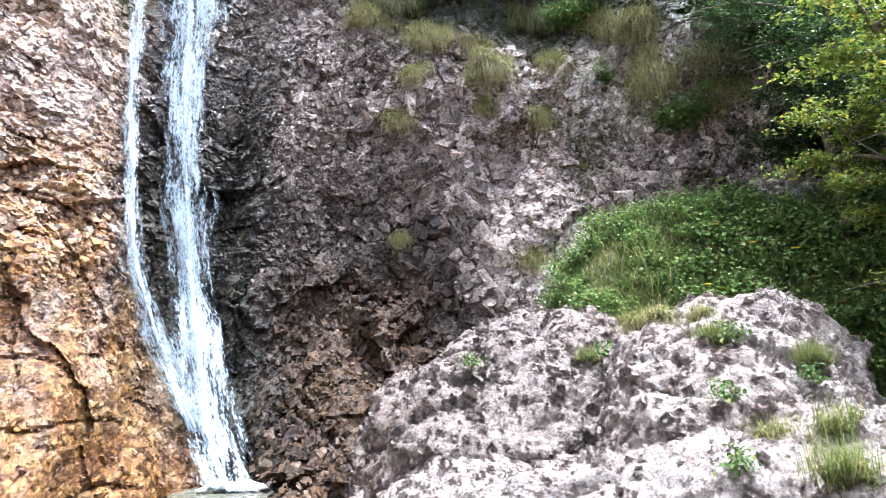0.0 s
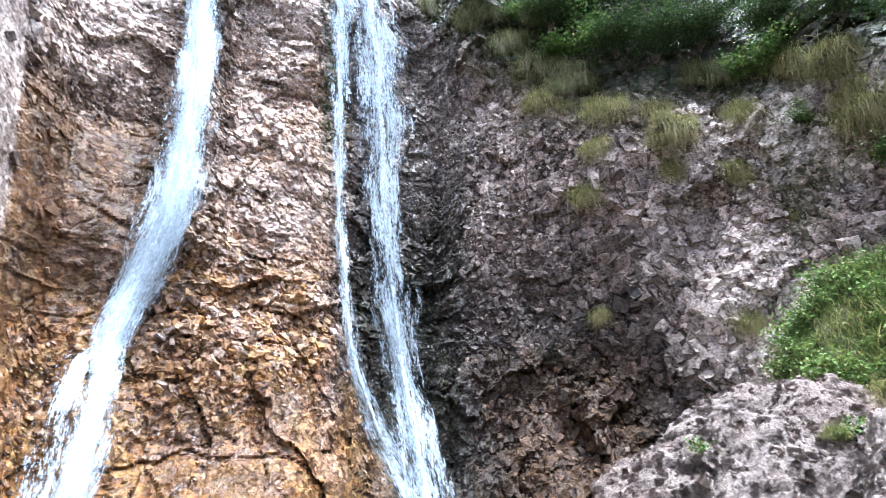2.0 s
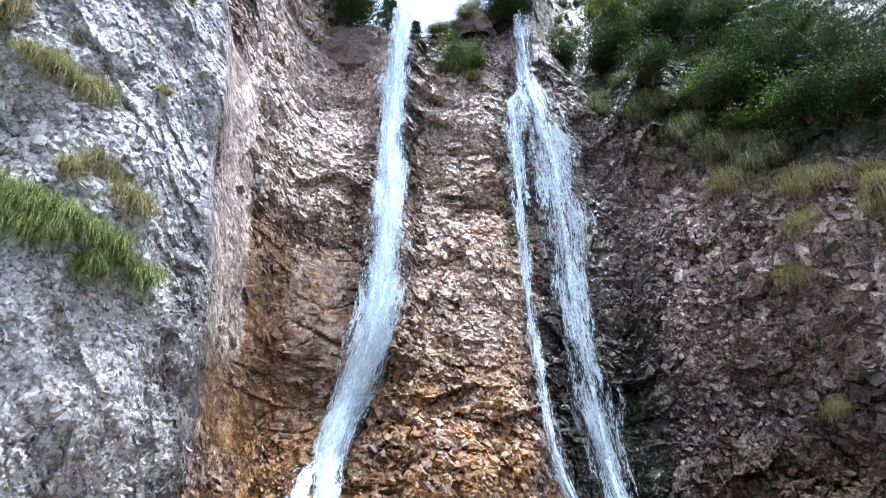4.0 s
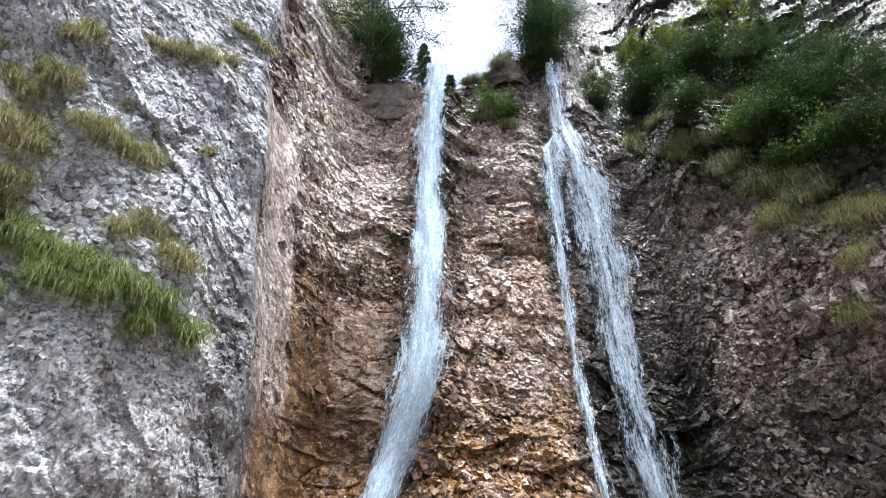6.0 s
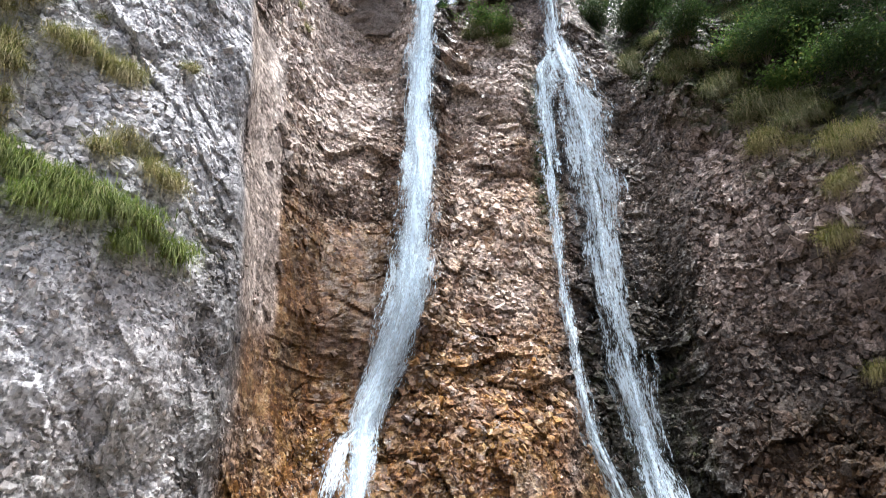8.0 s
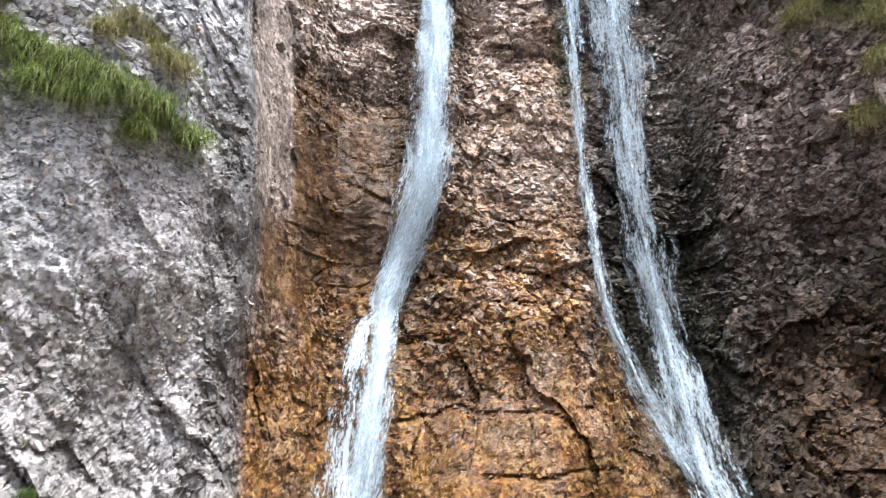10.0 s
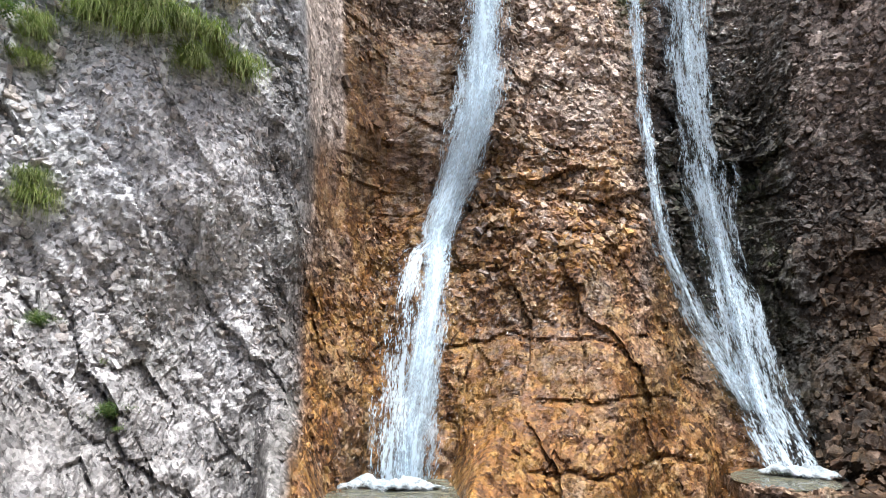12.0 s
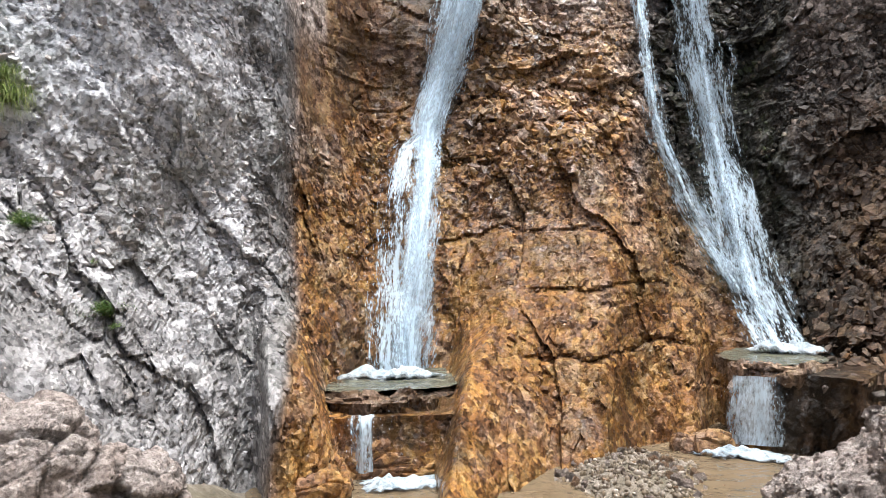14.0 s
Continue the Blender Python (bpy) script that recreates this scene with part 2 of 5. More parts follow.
def falling_water(name, thin, thick):
    """White water: streaks drawn out along the fall, clear between them."""
    m = Nodes(name)
    flow = m.add("ShaderNodeCombineXYZ", X=m.attribute("across"), Y=m.attribute("along")).outputs[0]
    streak = m.noise(m.scaled(flow, (24.0, 4.2, 1.0)), 1.0, 6.0, 0.7)
    wide = m.noise(m.scaled(flow, (8.0, 1.1, 1.0)), 1.0, 4.0, 0.6)
    fleck = m.noise(m.scaled(flow, (55.0, 16.0, 1.0)), 1.0, 3.0, 0.6)
    alpha = m.math("ADD", m.math("MULTIPLY", streak, 0.55), m.math("MULTIPLY", wide, 0.40))
    alpha = m.math("ADD", alpha, m.math("MULTIPLY", fleck, 0.38))
    alpha = m.math("ADD", alpha, m.math("MULTIPLY", m.attribute("body"), 0.30))
    alpha = m.math("MULTIPLY", m.ramp(alpha, (thin, 0.0), (thick, 1.0)), m.ramp(m.attribute("body"), (0.0, 0.0), (0.3, 1.0)))
    white = m.add("ShaderNodeBsdfDiffuse", Color=(0.71, 0.84, 0.93, 1))
    lit = m.add("ShaderNodeBsdfTranslucent", Color=(0.71, 0.84, 0.93, 1))
    foam = m.add("ShaderNodeMixShader", Fac=0.45)
    m.l.new(white.outputs[0], foam.inputs[1]), m.l.new(lit.outputs[0], foam.inputs[2])
    clear = m.add("ShaderNodeBsdfTransparent")
    both = m.add("ShaderNodeMixShader", Fac=alpha)
    m.l.new(clear.outputs[0], both.inputs[1]), m.l.new(foam.outputs[0], both.inputs[2])
    m.l.new(both.outputs[0], m.out.inputs["Surface"])
    return m.mat


def foam_material():
    """White froth, solid in the middle and breaking up at its rim."""
    m = Nodes("foam")
    v = m.coords()
    col = m.mix(m.ramp(m.noise(v, 9.0, 6.0, 0.7), (0.35, 0.0), (0.65, 1.0)), (0.28, 0.36, 0.40), (0.66, 0.72, 0.76))
    froth = m.math("ADD", m.math("MULTIPLY", m.noise(v, 8.0, 7.0, 0.7), 0.8), m.math("MULTIPLY", m.attribute("body"), 0.7))
    return m.set(Base_Color=col, Roughness=0.5, Normal=m.bump(m.noise(v, 30.0, 6.0, 0.7), 0.05), Alpha=m.ramp(froth, (0.48, 0.0), (0.66, 1.0)))


def spray_material():
    m = Nodes("spray")
    return m.set(Base_Color=m.mix(m.add("ShaderNodeNewGeometry").outputs["Random Per Island"], (0.5, 0.6, 0.68), (0.72, 0.8, 0.86)), Roughness=0.3)


def pool_material(name, deep, shallow):
    m = Nodes(name)
    v = m.coords()
    n = m.bump(m.noise(m.scaled(v, (1, 1.5, 1)), 7.0, 3.0), 0.02, 0.8)
    return m.set(Base_Color=m.mix(m.noise(v, 3.0), deep, shallow), Roughness=0.08, IOR=1.33, Normal=n)


def soil_material():
    m = Nodes("stony_soil")
    v = m.coords()
    col = m.ramp(m.noise(v, 6.0, 9.0, 0.75), (0.3, (0.06, 0.05, 0.035)), (0.5, (0.17, 0.14, 0.10)), (0.7, (0.34, 0.30, 0.25)))
    col = m.mix(m.ramp(m.noise(v, 0.7), (0.5, 0.0), (0.65, 0.4)), col, (0.10, 0.09, 0.04))
    return m.set(Base_Color=col, Roughness=0.9, Normal=m.bump(m.noise(v, 18.0, 8.0, 0.7), 0.05))


def turf_material():
    m = Nodes("turf")
    v = m.coords()
    col = m.ramp(m.noise(v, 25.0, 6.0, 0.7), (0.3, (0.03, 0.025, 0.012)), (0.6, (0.12, 0.10, 0.04)), (0.8, (0.20, 0.16, 0.08)))
    return m.set(Base_Color=col, Roughness=0.95, Normal=m.bump(m.noise(v, 60.0), 0.02))


PALE = boulder_material("pale_limestone", (0.19, 0.155, 0.135), (0.36, 0.306, 0.272), (0.54, 0.482, 0.44), (0.88, 0.80, 0.76))
DULL = boulder_material("dull_limestone", (0.12, 0.095, 0.082), (0.24, 0.197, 0.17), (0.38, 0.326, 0.29), (0.88, 0.79, 0.75))
CHIP = rock_material("rock_fragment", True)
ROCK, BARK, FOAM, SPRAY, SOIL = rock_material(), bark_material(), foam_material(), spray_material(), soil_material()
POOL, STREAM = pool_material("pool_water", (0.055, 0.06, 0.045), (0.13, 0.125, 0.09)), pool_material("stream_water", (0.085, 0.062, 0.036), (0.17, 0.128, 0.08))
FALL_DENSE, FALL_THIN = falling_water("falling_water", 0.76, 1.20), falling_water("thin_falling_water", 1.06, 1.62)
FALL_TORN = falling_water("torn_falling_water", 0.88, 1.45)
FALL_VEIL, FALL_ROPE = falling_water("water_veil", 0.85, 1.95), falling_water("water_rope", 0.9, 1.3)
GRASS_OLIVE = leaf_material("olive_grass", (0.06, 0.08, 0.02), (0.31, 0.32, 0.095), (0.42, 0.35, 0.17), 0.12, 0.8)
GRASS_GREEN = leaf_material("green_grass", (0.10, 0.135, 0.035), (0.27, 0.32, 0.09), (0.42, 0.37, 0.17), 0.15)
LEAF_DARK = leaf_material("dark_leaves", (0.02, 0.042, 0.015), (0.06, 0.10, 0.03), (0.12, 0.14, 0.04), 0.06)
LEAF_GREEN = leaf_material("green_leaves", (0.04, 0.085, 0.018), (0.13, 0.21, 0.05), (0.25, 0.25, 0.07), 0.08)
LEAF_WEED = leaf_material("weed_leaves", (0.07, 0.13, 0.03), (0.21, 0.31, 0.085), (0.30, 0.30, 0.10), 0.08)
LEAF_YELLOW = leaf_material("yellow_green_leaves", (0.08, 0.125, 0.018), (0.21, 0.26, 0.04), (0.32, 0.28, 0.05), 0.12)
def gravel_material():
    m = Nodes("gravel_stone")
    per = m.add("ShaderNodeNewGeometry").outputs["Random Per Island"]
    col = m.ramp(per, (0.0, (0.07, 0.05, 0.034)), (0.35, (0.15, 0.115, 0.075)), (0.7, (0.22, 0.18, 0.135)), (1.0, (0.34, 0.295, 0.24)))
    return m.set(Base_Color=col, Roughness=0.4)


TURF, GRAVEL = turf_material(), gravel_material()
GRASS_DULL = leaf_material("dull_grass", (0.045, 0.066, 0.02), (0.15, 0.18, 0.055), (0.30, 0.26, 0.13), 0.15, 0.5)
GRASS_FRESH = leaf_material("fresh_grass", (0.055, 0.10, 0.02), (0.25, 0.34, 0.07), (0.33, 0.32, 0.13), 0.08, 0.35)
NEEDLES = leaf_material("pine_needles", (0.012, 0.03, 0.015), (0.04, 0.075, 0.03), (0.10, 0.10, 0.04), 0.05)


# ---- the cliff: a hollow of rock round the stand ----
def plan(bearing):
    """How far the rock stands at eye height."""
    b = [-180, -110, -75, -60, -45, -32, -24, -19, -14, -8, 0, 6, 11, 15, 19, 26, 34, 44, 60, 90, 180]
    d = [16, 12, 8.2, 8.8, 9.4, 9.5, 9.6, 9.5, 9.3, 8.5, 8.5, 8.9, 8.8, 8.2, 7.3, 6.7, 6.2, 5.6, 5.6, 7.5, 16]
    return np.interp(bearing, b, d)


def crest(bearing):
    """The height of the upper edge."""
    b = [-110, -60, -30, -18, -14.5, -11.0, -9.5, -8.8, -5.5, -2.5, -0.8, 0.2, 2.8, 4, 7.8, 9.3, 11, 20, 60, 100]
    d = [14, 17, 24, 27, 27.0, 22.0, 17.2, 14.7, 14.6, 14.3, 14.0, 13.75, 13.75, 14.1, 14.2, 17, 18.5, 17, 15, 14]
    return np.interp(bearing, b, d)


def bench(bearing):
    """The height where the right-hand wall turns into a steep grown-over slope."""
    return np.interp(bearing, [-110, -75, -60, -48, -35, -27, -20, -14, -11], [5, 6, 6.8, 7.0, 7.6, 8.8, 10.2, 14, 30])


def rock_layers(bearing, z):
    """Displaced distance of the rock and where it is grey, pale, ochre, wet, mossy; pale and ochre also hold painted
    glints.
    """
    s = np.radians(bearing) * 8.7
    left = step(17.0, 18.8, bearing - 0.45 * np.clip(z - 5.2, 0, 6) + 0.8 * smooth_noise(5, z * 0.7, s * 0.3) - 2.2 * (1 - step(0.1, 1.6, z)))
    right = step(-19, -25, bearing)
    mid = (1 - left) * (1 - right)
    r = plan(bearing)
    lean = 0.16 * left + 0.24 * mid + 0.17 * right
    r = r + lean * (z - EYE)
    r = r + np.maximum(z - bench(bearing), 0) * 0.34 * step(-10, -16, bearing)
    # the apron under the falls and the foot of the side walls
    low = np.clip(EYE + 0.3 - z, 0, 4)
    edge = np.interp(z, [0, 1, 1.6, 2.7, 4, 6], [-20.5, -20, -18, -15, -12.8, -11.5])
    reach = np.clip(6.5 - 3 * (z - 0.1), 2.8, 6.5)
    spread = np.interp(bearing, [-16, -10, -4, 2, 7], [0.30, 0.34, 0.58, 0.88, 0.92])
    r = r - low * (spread * band(bearing, -15.5, reach, 3.0 - 2.0 * step(1.6, 0.8, z)) + 0.32 * band(bearing, 3, 18, 3) + 0.25 * left + 0.3 * right)
    r = r + 0.85 * step(3.0, 8.2, z) * band(bearing, -12, 0.5, 2.5)
    r = r + 0.5 * step(8.5, 13, z) * band(bearing, 4, 14, 2.5)
    # hollow behind the left fall's step, recess of the right fall
    r = r + 0.45 * np.exp(-((bearing + 17.5) / 3.0) ** 2) * step(0.6, 2.5, z)
    r = r - 0.35 * np.exp(-((bearing - 6.8) / 2.2) ** 2) * band(z, 1.6, 3.1, 0.35)
    r = r - 0.9 * band(bearing, 13.6 + 3.0 * np.clip(z - 0.1, 0, 2), 20.5, 0.7) * (1 - step(0.6, 2.0, z))
    # shelves that hold the plunge pools
    r = r - np.maximum(r - 6.45, 0) * band(bearing, 2.5, 16.0, 1.6) * (1 - step(0.55, 0.60, z))
    r = r - np.maximum(r - 7.72, 0) * band(bearing, -27, -17.5, 1.2) * (1 - step(0.77, 0.81, z))
    pooled = np.maximum(band(bearing, 2.5, 14.5, 1.0) * band(z, -2, 0.85, 0.1), band(bearing, -26, -19, 1.0) * band(z, -2, 0.95, 0.1))
    # broad relief, ribs, chunks, grain
    calm = 1 - 0.75 * pooled
    r = r - calm * (0.45 - 0.22 * mid) * fractal(11, 3, s * 0.32, z * 0.26)
    r = r - calm * (0.20 * mid + 0.22 * right + 0.12 * left) * fractal(23, 3, s * 0.9, z * 0.22)
    wx = 0.30 * fractal(31, 4, s * 0.9, z * 0.9)
    wz = 0.30 * fractal(33, 4, s * 0.9, z * 0.9)
    tilt = s * 0.25 * right - s * 0.55 * left - s * 0.3 * mid
    tall = 1 - 0.45 * mid * (1 - step(3.5, 5.5, z))
    f1, g1 = chunks(41, s * 1.5 + wx, ((z + tilt) * 1.35 + wz) * tall)
    f2, g2 = chunks(53, s * 4.2 + wx * 0.7, ((z + tilt) * 4.6 + wz * 0.7) * tall)
    f3, g3 = chunks(67, s * 10.5 + wx, (z + tilt) * 12.5 + wz)
    # the grey wall breaks along slanting joints
    along, over = 0.62 * s + 0.79 * z, -0.79 * s + 0.62 * z
    h1, e1 = chunks(45, over * 1.5 + 0.6 * wx, along * 0.55 + 0.6 * wz)
    h2, e2 = chunks(57, over * 4.4 + wx, along * 2.6 + wz)
    f1, g1 = f1 + left * (h1 - f1), g1 + left * (e1 - g1)
    f2, g2 = f2 + left * (h2 - f2), g2 + left * (e2 - g2)
    r = r - 0.09 * left * fractal(59, 3, over * 0.9, along * 0.18)
    a1, a2 = 0.11 * left + 0.20 * mid + 0.34 * right, 0.06 * left + 0.08 * mid + 0.12 * right
    a3 = 0.02 * left + 0.03 * mid + 0.03 * right
    uneven = fractal(64, 4, s * 1.1, z * 0.8)
    smooth = np.maximum(band(bearing + 1.2 * uneven, 5, 18.5, 1.2) * band(z + 0.7 * uneven, 3.8, 7.4, 0.8), 0.25 * band(bearing, -11, 2, 2.0) * (1 - step(1.8, 2.8, z)))
    strip = np.clip(z - 5.2, -1, 6)
    strip = band(bearing, 14.7 + 0.30 * strip, 17.9 + 0.50 * strip, 0.35) * band(z + 0.15 * uneven, 4.9, 10.4, 0.25)
    smooth = np.maximum(smooth, strip)
    slab = band(bearing, -18, 2.5, 1.5) * (1 - step(1.3, 1.9, z + 0.05 * bearing))
    smooth = np.maximum(smooth, 0.3 * slab)
    busy = 0.45 + 0.75 * step(-0.45, 0.45, fractal(63, 3, s * 0.75, z * 0.75))
    flat = (1 - 0.78 * smooth) * (1 - strip) * calm * busy
    patchy = step(-0.2, 0.35, fractal(61, 3, s * 1.2, z * 1.2))
    low = 1 - 0.42 * mid * (1 - step(3.0, 6.0, z))
    r = r - flat * low * (a1 * f1 + a2 * f2 + a3 * f3)
    r = r + flat * patchy * (1 - 0.65 * mid * (1 - step(2.5, 4.0, z))) * ((0.10 - 0.075 * left) * (1 - step(0.0, 0.07, g1)) + 0.04 * (1 - step(0.0, 0.10, g2)))
    r = r - calm * (1 - 0.9 * smooth) * 0.018 * fractal(71, 3, s * 9, z * 9)
    # long level cracks across the apron and a dark cleft in the grey wall
    for zc, b0, b1 in ((2.35, -9, 6), (1.65, -13, -2), (0.95, -15, -1), (3.35, 0, 6)):
        line = zc + 0.12 * fractal(int(zc * 100), 3, s * 1.4, s * 0 + 0.5)
        r = r + 0.07 * np.exp(-((z - line) / 0.025) ** 2) * band(bearing, b0, b1, 0.8)
    for zc, b0, b1, deep in ((6.15, 26.3, 30.3, 0.22), (7.6, 28, 36, 0.1), (11.2, 9.6, 13.4, 0.4)):
        line = zc + 0.25 * (s - np.radians(0.5 * (b0 + b1)) * 8.7) * -0.3 + 0.08 * fractal(int(zc * 90), 3, s * 2, s * 0)
        r = r + deep * np.exp(-((z - line) / (0.05 + 0.25 * deep)) ** 2) * band(bearing, b0, b1, 0.7)
    # where it is what
    wob = 1.3 * fractal(81, 3, s * 0.8, z * 0.5)
    b = bearing + wob
    grey = left
    pale = 0.42 * strip
    pale = np.maximum(pale, 0.8 * step(-36, -46, b) * step(-0.5, 0.2, fractal(83, 3, s, z)))
    pale = np.maximum(pale, 0.2 * left * (1 - step(2.0, 5.0, z + 0.8 * wob)))
    # tan: glints of the sky on the rock, painted in as paler, drier colour
    tan = band(b, -9.6, -0.6, 0.8) * band(z, 3.9, 12.5, 1.2) * step(-1.0, -0.35, fractal(84, 3, s * 1.6, z * 1.6))
    tan = np.maximum(tan, band(b, 5.5, 14, 1.2) * band(z + 0.5 * uneven, 9.2, 12.8, 0.6) * step(-0.95, -0.25, fractal(86, 3, s * 1.6, z * 1.6)))
    tan = tan * (1 - smooth)
    pale = np.maximum(pale, 0.95 * tan)
    fade = fractal(85, 4, s * 1.3, z * 0.9)
    ochre = step(edge - 1, edge + 1, bearing + 0.5 * wob) * (1 - step(17.1, 19.9, b)) * (1 - step(2.2, 5.6, z + 1.6 * fade - 1.4 * band(b, 4, 17, 2)))
    ochre = np.maximum(ochre, 0.85 * np.exp(-((b - 7.5) / 1.6) ** 2) * band(z, 6.5, 12.0, 1.0) * step(-0.2, 0.3, fade))
    ochre = np.maximum(ochre, 0.5 * band(b, -33, -21, 2) * (1 - step(1.5, 4.0, z + fade)))
    ochre = np.maximum(ochre, tan * (0.15 + 0.5 * step(0.0, 0.6, fractal(89, 4, s * 1.5, z * 1.2))))
    ochre = np.maximum(ochre, 0.8 * band(b, 4.5, 16.5, 1.2) * band(z, 3.2, 7.4, 0.9))
    wet = np.maximum(1.4 * band(b, -23.0, -10.5, 1.0) * (1 - 0.55 * step(5, 8, z)), 0.75 * band(b, -0.8, 5.2, 0.9) * step(1.0, 3.0, z))
    wet = np.maximum(wet, 0.5 * band(b, 4, 18.5, 1.5))
    wet = np.maximum(wet, 0.35 * band(b, -11, 2, 1.0) + 0.4 * band(b, -16, 3, 1.0) * band(z, 1.3, 3.4, 0.5))
    wet = np.maximum(wet, band(b, -38, -20, 4) * step(-1.0, -0.1, fade) * (1 - 0.55 * step(3.8, 6.0, z)))
    wet = np.maximum(wet, 1.1 * band(b, 4, 15, 1.0) * band(z + 0.4 * uneven, 3.9, 7.3, 0.5))
    wet = np.maximum(wet, 0.95 * band(bearing + 0.3 * wob, 17.3, 21.3, 0.9) * (1 - step(5, 7.5, z)))
    wet = np.maximum(wet, 1.5 * band(b, -39, -21, 3) * band(z, 0.9, 5.0, 0.8))
    wet = np.maximum(wet, 1.3 * band(b, -41, -22, 3) * (1 - step(4.0, 7, z)))
    wet = wet * (1 - 0.8 * tan) * (1 - 0.5 * right * step(4.2, 6.2, z))
    wet = wet * (1 - 0.7 * step(edge, edge + 1.5, bearing + 0.4 * wob) * band(bearing, -21, -9, 1.0))
    wet = wet * (0.45 + 0.55 * step(0.4, 1.3, z))
    wet = np.maximum(wet, 0.9 * band(b, -24, 17, 1.5) * step(0.25, 0.6, fractal(95, 3, s * 1.1, z * 0.8)))
    ochre = np.maximum(ochre, (0.45 + 0.45 * step(6.5, 4.5, z)) * band(b, -10.5, 15.5, 1.5) * (1 - step(9.0, 11.5, z)))
    stripe = band(s + 0.42 * z + 0.10 * fractal(99, 3, s * 2, z * 2), -1.45, -0.62, 0.05) * step(-0.35, 0.0, fractal(98, 3, (s + 0.42 * z) * 5.0, z * 0.5)) * slab
    pale = np.maximum(pale, slab * (1 - stripe) * step(-0.4, 0.5, fractal(96, 4, s * 1.6, z * 1.6)) * 0.2)
    ochre = np.maximum(ochre * (1 - 0.45 * pale * slab), stripe)
    wet = np.maximum(wet * (1 - 0.5 * slab), np.maximum(0.8 * stripe, 0.45 * slab))
    wet = np.maximum(wet, 1.1 * band(bearing, 3.5, 13.5, 1.0) * band(z, 0.25, 0.62, 0.08))
    for s0, z0, run, thick in ((2.62, 2.6, 1.9, 0.10), (2.75, 1.3, 1.5, 0.07)):
        vein = np.exp(-((s - s0 + 0.42 * (z0 - z) + 0.06 * fractal(94, 3, z * 2, s)) / thick) ** 2) * band(z, z0 - run, z0, 0.2)
        wet, ochre, pale = np.maximum(wet, 0.5 * vein), np.maximum(ochre, 0.9 * vein), pale * (1 - vein)
        grey, left = grey * (1 - 0.9 * vein), left * (1 - 0.9 * vein)
        smooth = np.maximum(smooth, vein)
    wet = wet * (1 - 0.75 * tan)
    # grey wall made darker in patches towards its foot through this layer
    wet = np.maximum(wet, left * (1 - step(1.4, 4.2, z + 0.5 * wob)) * (0.2 + 0.35 * step(-0.3, 0.3, fractal(88, 4, over * 2.0, along * 0.9))))
    wet = np.maximum(wet, 1.9 * band(b, -41, -22.5, 3) * (1 - step(3.0, 6.5, z)))
    # grey wall evenly darker towards its foot
    wet = np.maximum(wet, 0.8 * left * (1 - step(1.3, 3.2, z + 0.4 * wob)))
    # near-black layer, beside the falls and low on the right
    algae = np.maximum(0.9 * band(b, -24, -18.0, 1.0) * band(z, 1.0, 7.5, 1.0), 0.85 * band(b, -25.5, -20, 1.2) * (1 - step(3.5, 6.5, z + 0.8 * fade)))
    algae = np.maximum(algae, 0.6 * band(b, -15.5, -11.5, 0.8) * band(z, 2.0, 9.0, 1.0))
    algae = np.maximum(algae, 0.45 * band(b, -36, -22, 3) * (1 - step(4.0, 7.5, z + 0.8 * fade)))
    algae = algae * (1 - 0.75 * band(b, -37, -26.5, 1.5) * (1 - step(2.2, 3.6, z + 0.6 * fade)))
    algae = algae * (1 - 0.85 * step(edge, edge + 1.5, bearing + 0.4 * wob))
    algae = np.maximum(algae, 0.8 * band(b, 4.0, 6.5, 0.6) * band(z, 3.8, 7.5, 0.6))
    algae = np.maximum(algae, 0.5 * band(b, 5.5, 10.5, 1.2) * band(z + 0.6 * uneven, 4.6, 7.4, 0.7))
    film = np.maximum(0.9 * band(b, -24, 17.5, 1.5), 0.15 * band(b, -40, -20, 4))
    ochre = np.maximum(ochre, 0.65 * band(b, -37, -23.5, 1.5) * (1 - step(2.6, 4.6, z + 0.8 * fade)))
    film = np.maximum(film, (0.6 - 0.45 * right) * np.minimum(wet, 1) + (0.1 + 0.35 * step(4.2, 6.2, z)) * right)
    # golden sky reflection beside the left fall, painted as pale ochre colour
    gold_glint = np.exp(-((bearing + 0.5 * wob - 7.4) / 1.7) ** 2) * band(z + 0.5 * uneven, 7.4, 12.2, 0.7)
    gold_glint = np.maximum(gold_glint, 0.9 * band(b, 6.0, 16.5, 1.0) * step(7.2, 8.3, z + 0.5 * uneven) * step(-0.9, -0.2, fractal(87, 3, s * 1.5, z * 1.5)))
    pale, ochre = np.maximum(pale, 0.85 * gold_glint), np.maximum(ochre * (1 - 0.5 * gold_glint), 0.35 * gold_glint)
    wet, algae = wet * (1 - 0.85 * gold_glint), algae * (1 - 0.9 * gold_glint)
    panel = band(b, 4.2, 15.5, 0.8) * band(z + 0.4 * uneven, 3.9, 7.5, 0.5)
    algae, film = algae * (1 - 0.8 * panel), film * (1 - 0.75 * panel)
    film = film * (1 - 0.85 * algae) * (1 - 0.3 * slab)
    # bright: glare and glints under the crest, put into the colour as pale rock
    bright = band(b, 2.5, 12.0, 1.0) * step(11.3, 12.2, z) + band(b, 4, 17.5, 1.0) * step(8.4, 10.0, z + 0.6 * fade)
    bright = np.clip(bright, 0, 1)
    pale, wet, algae = np.maximum(pale, 0.95 * bright), wet * (1 - 0.8 * bright), algae * (1 - bright)
    # more of the same painted glare
    pale = np.maximum(pale, 0.75 * band(b, 8.5, 17.5, 1.0) * step(9.0, 11.0, z + 0.6 * fade))
    ochre = ochre * (1 - 0.7 * bright)
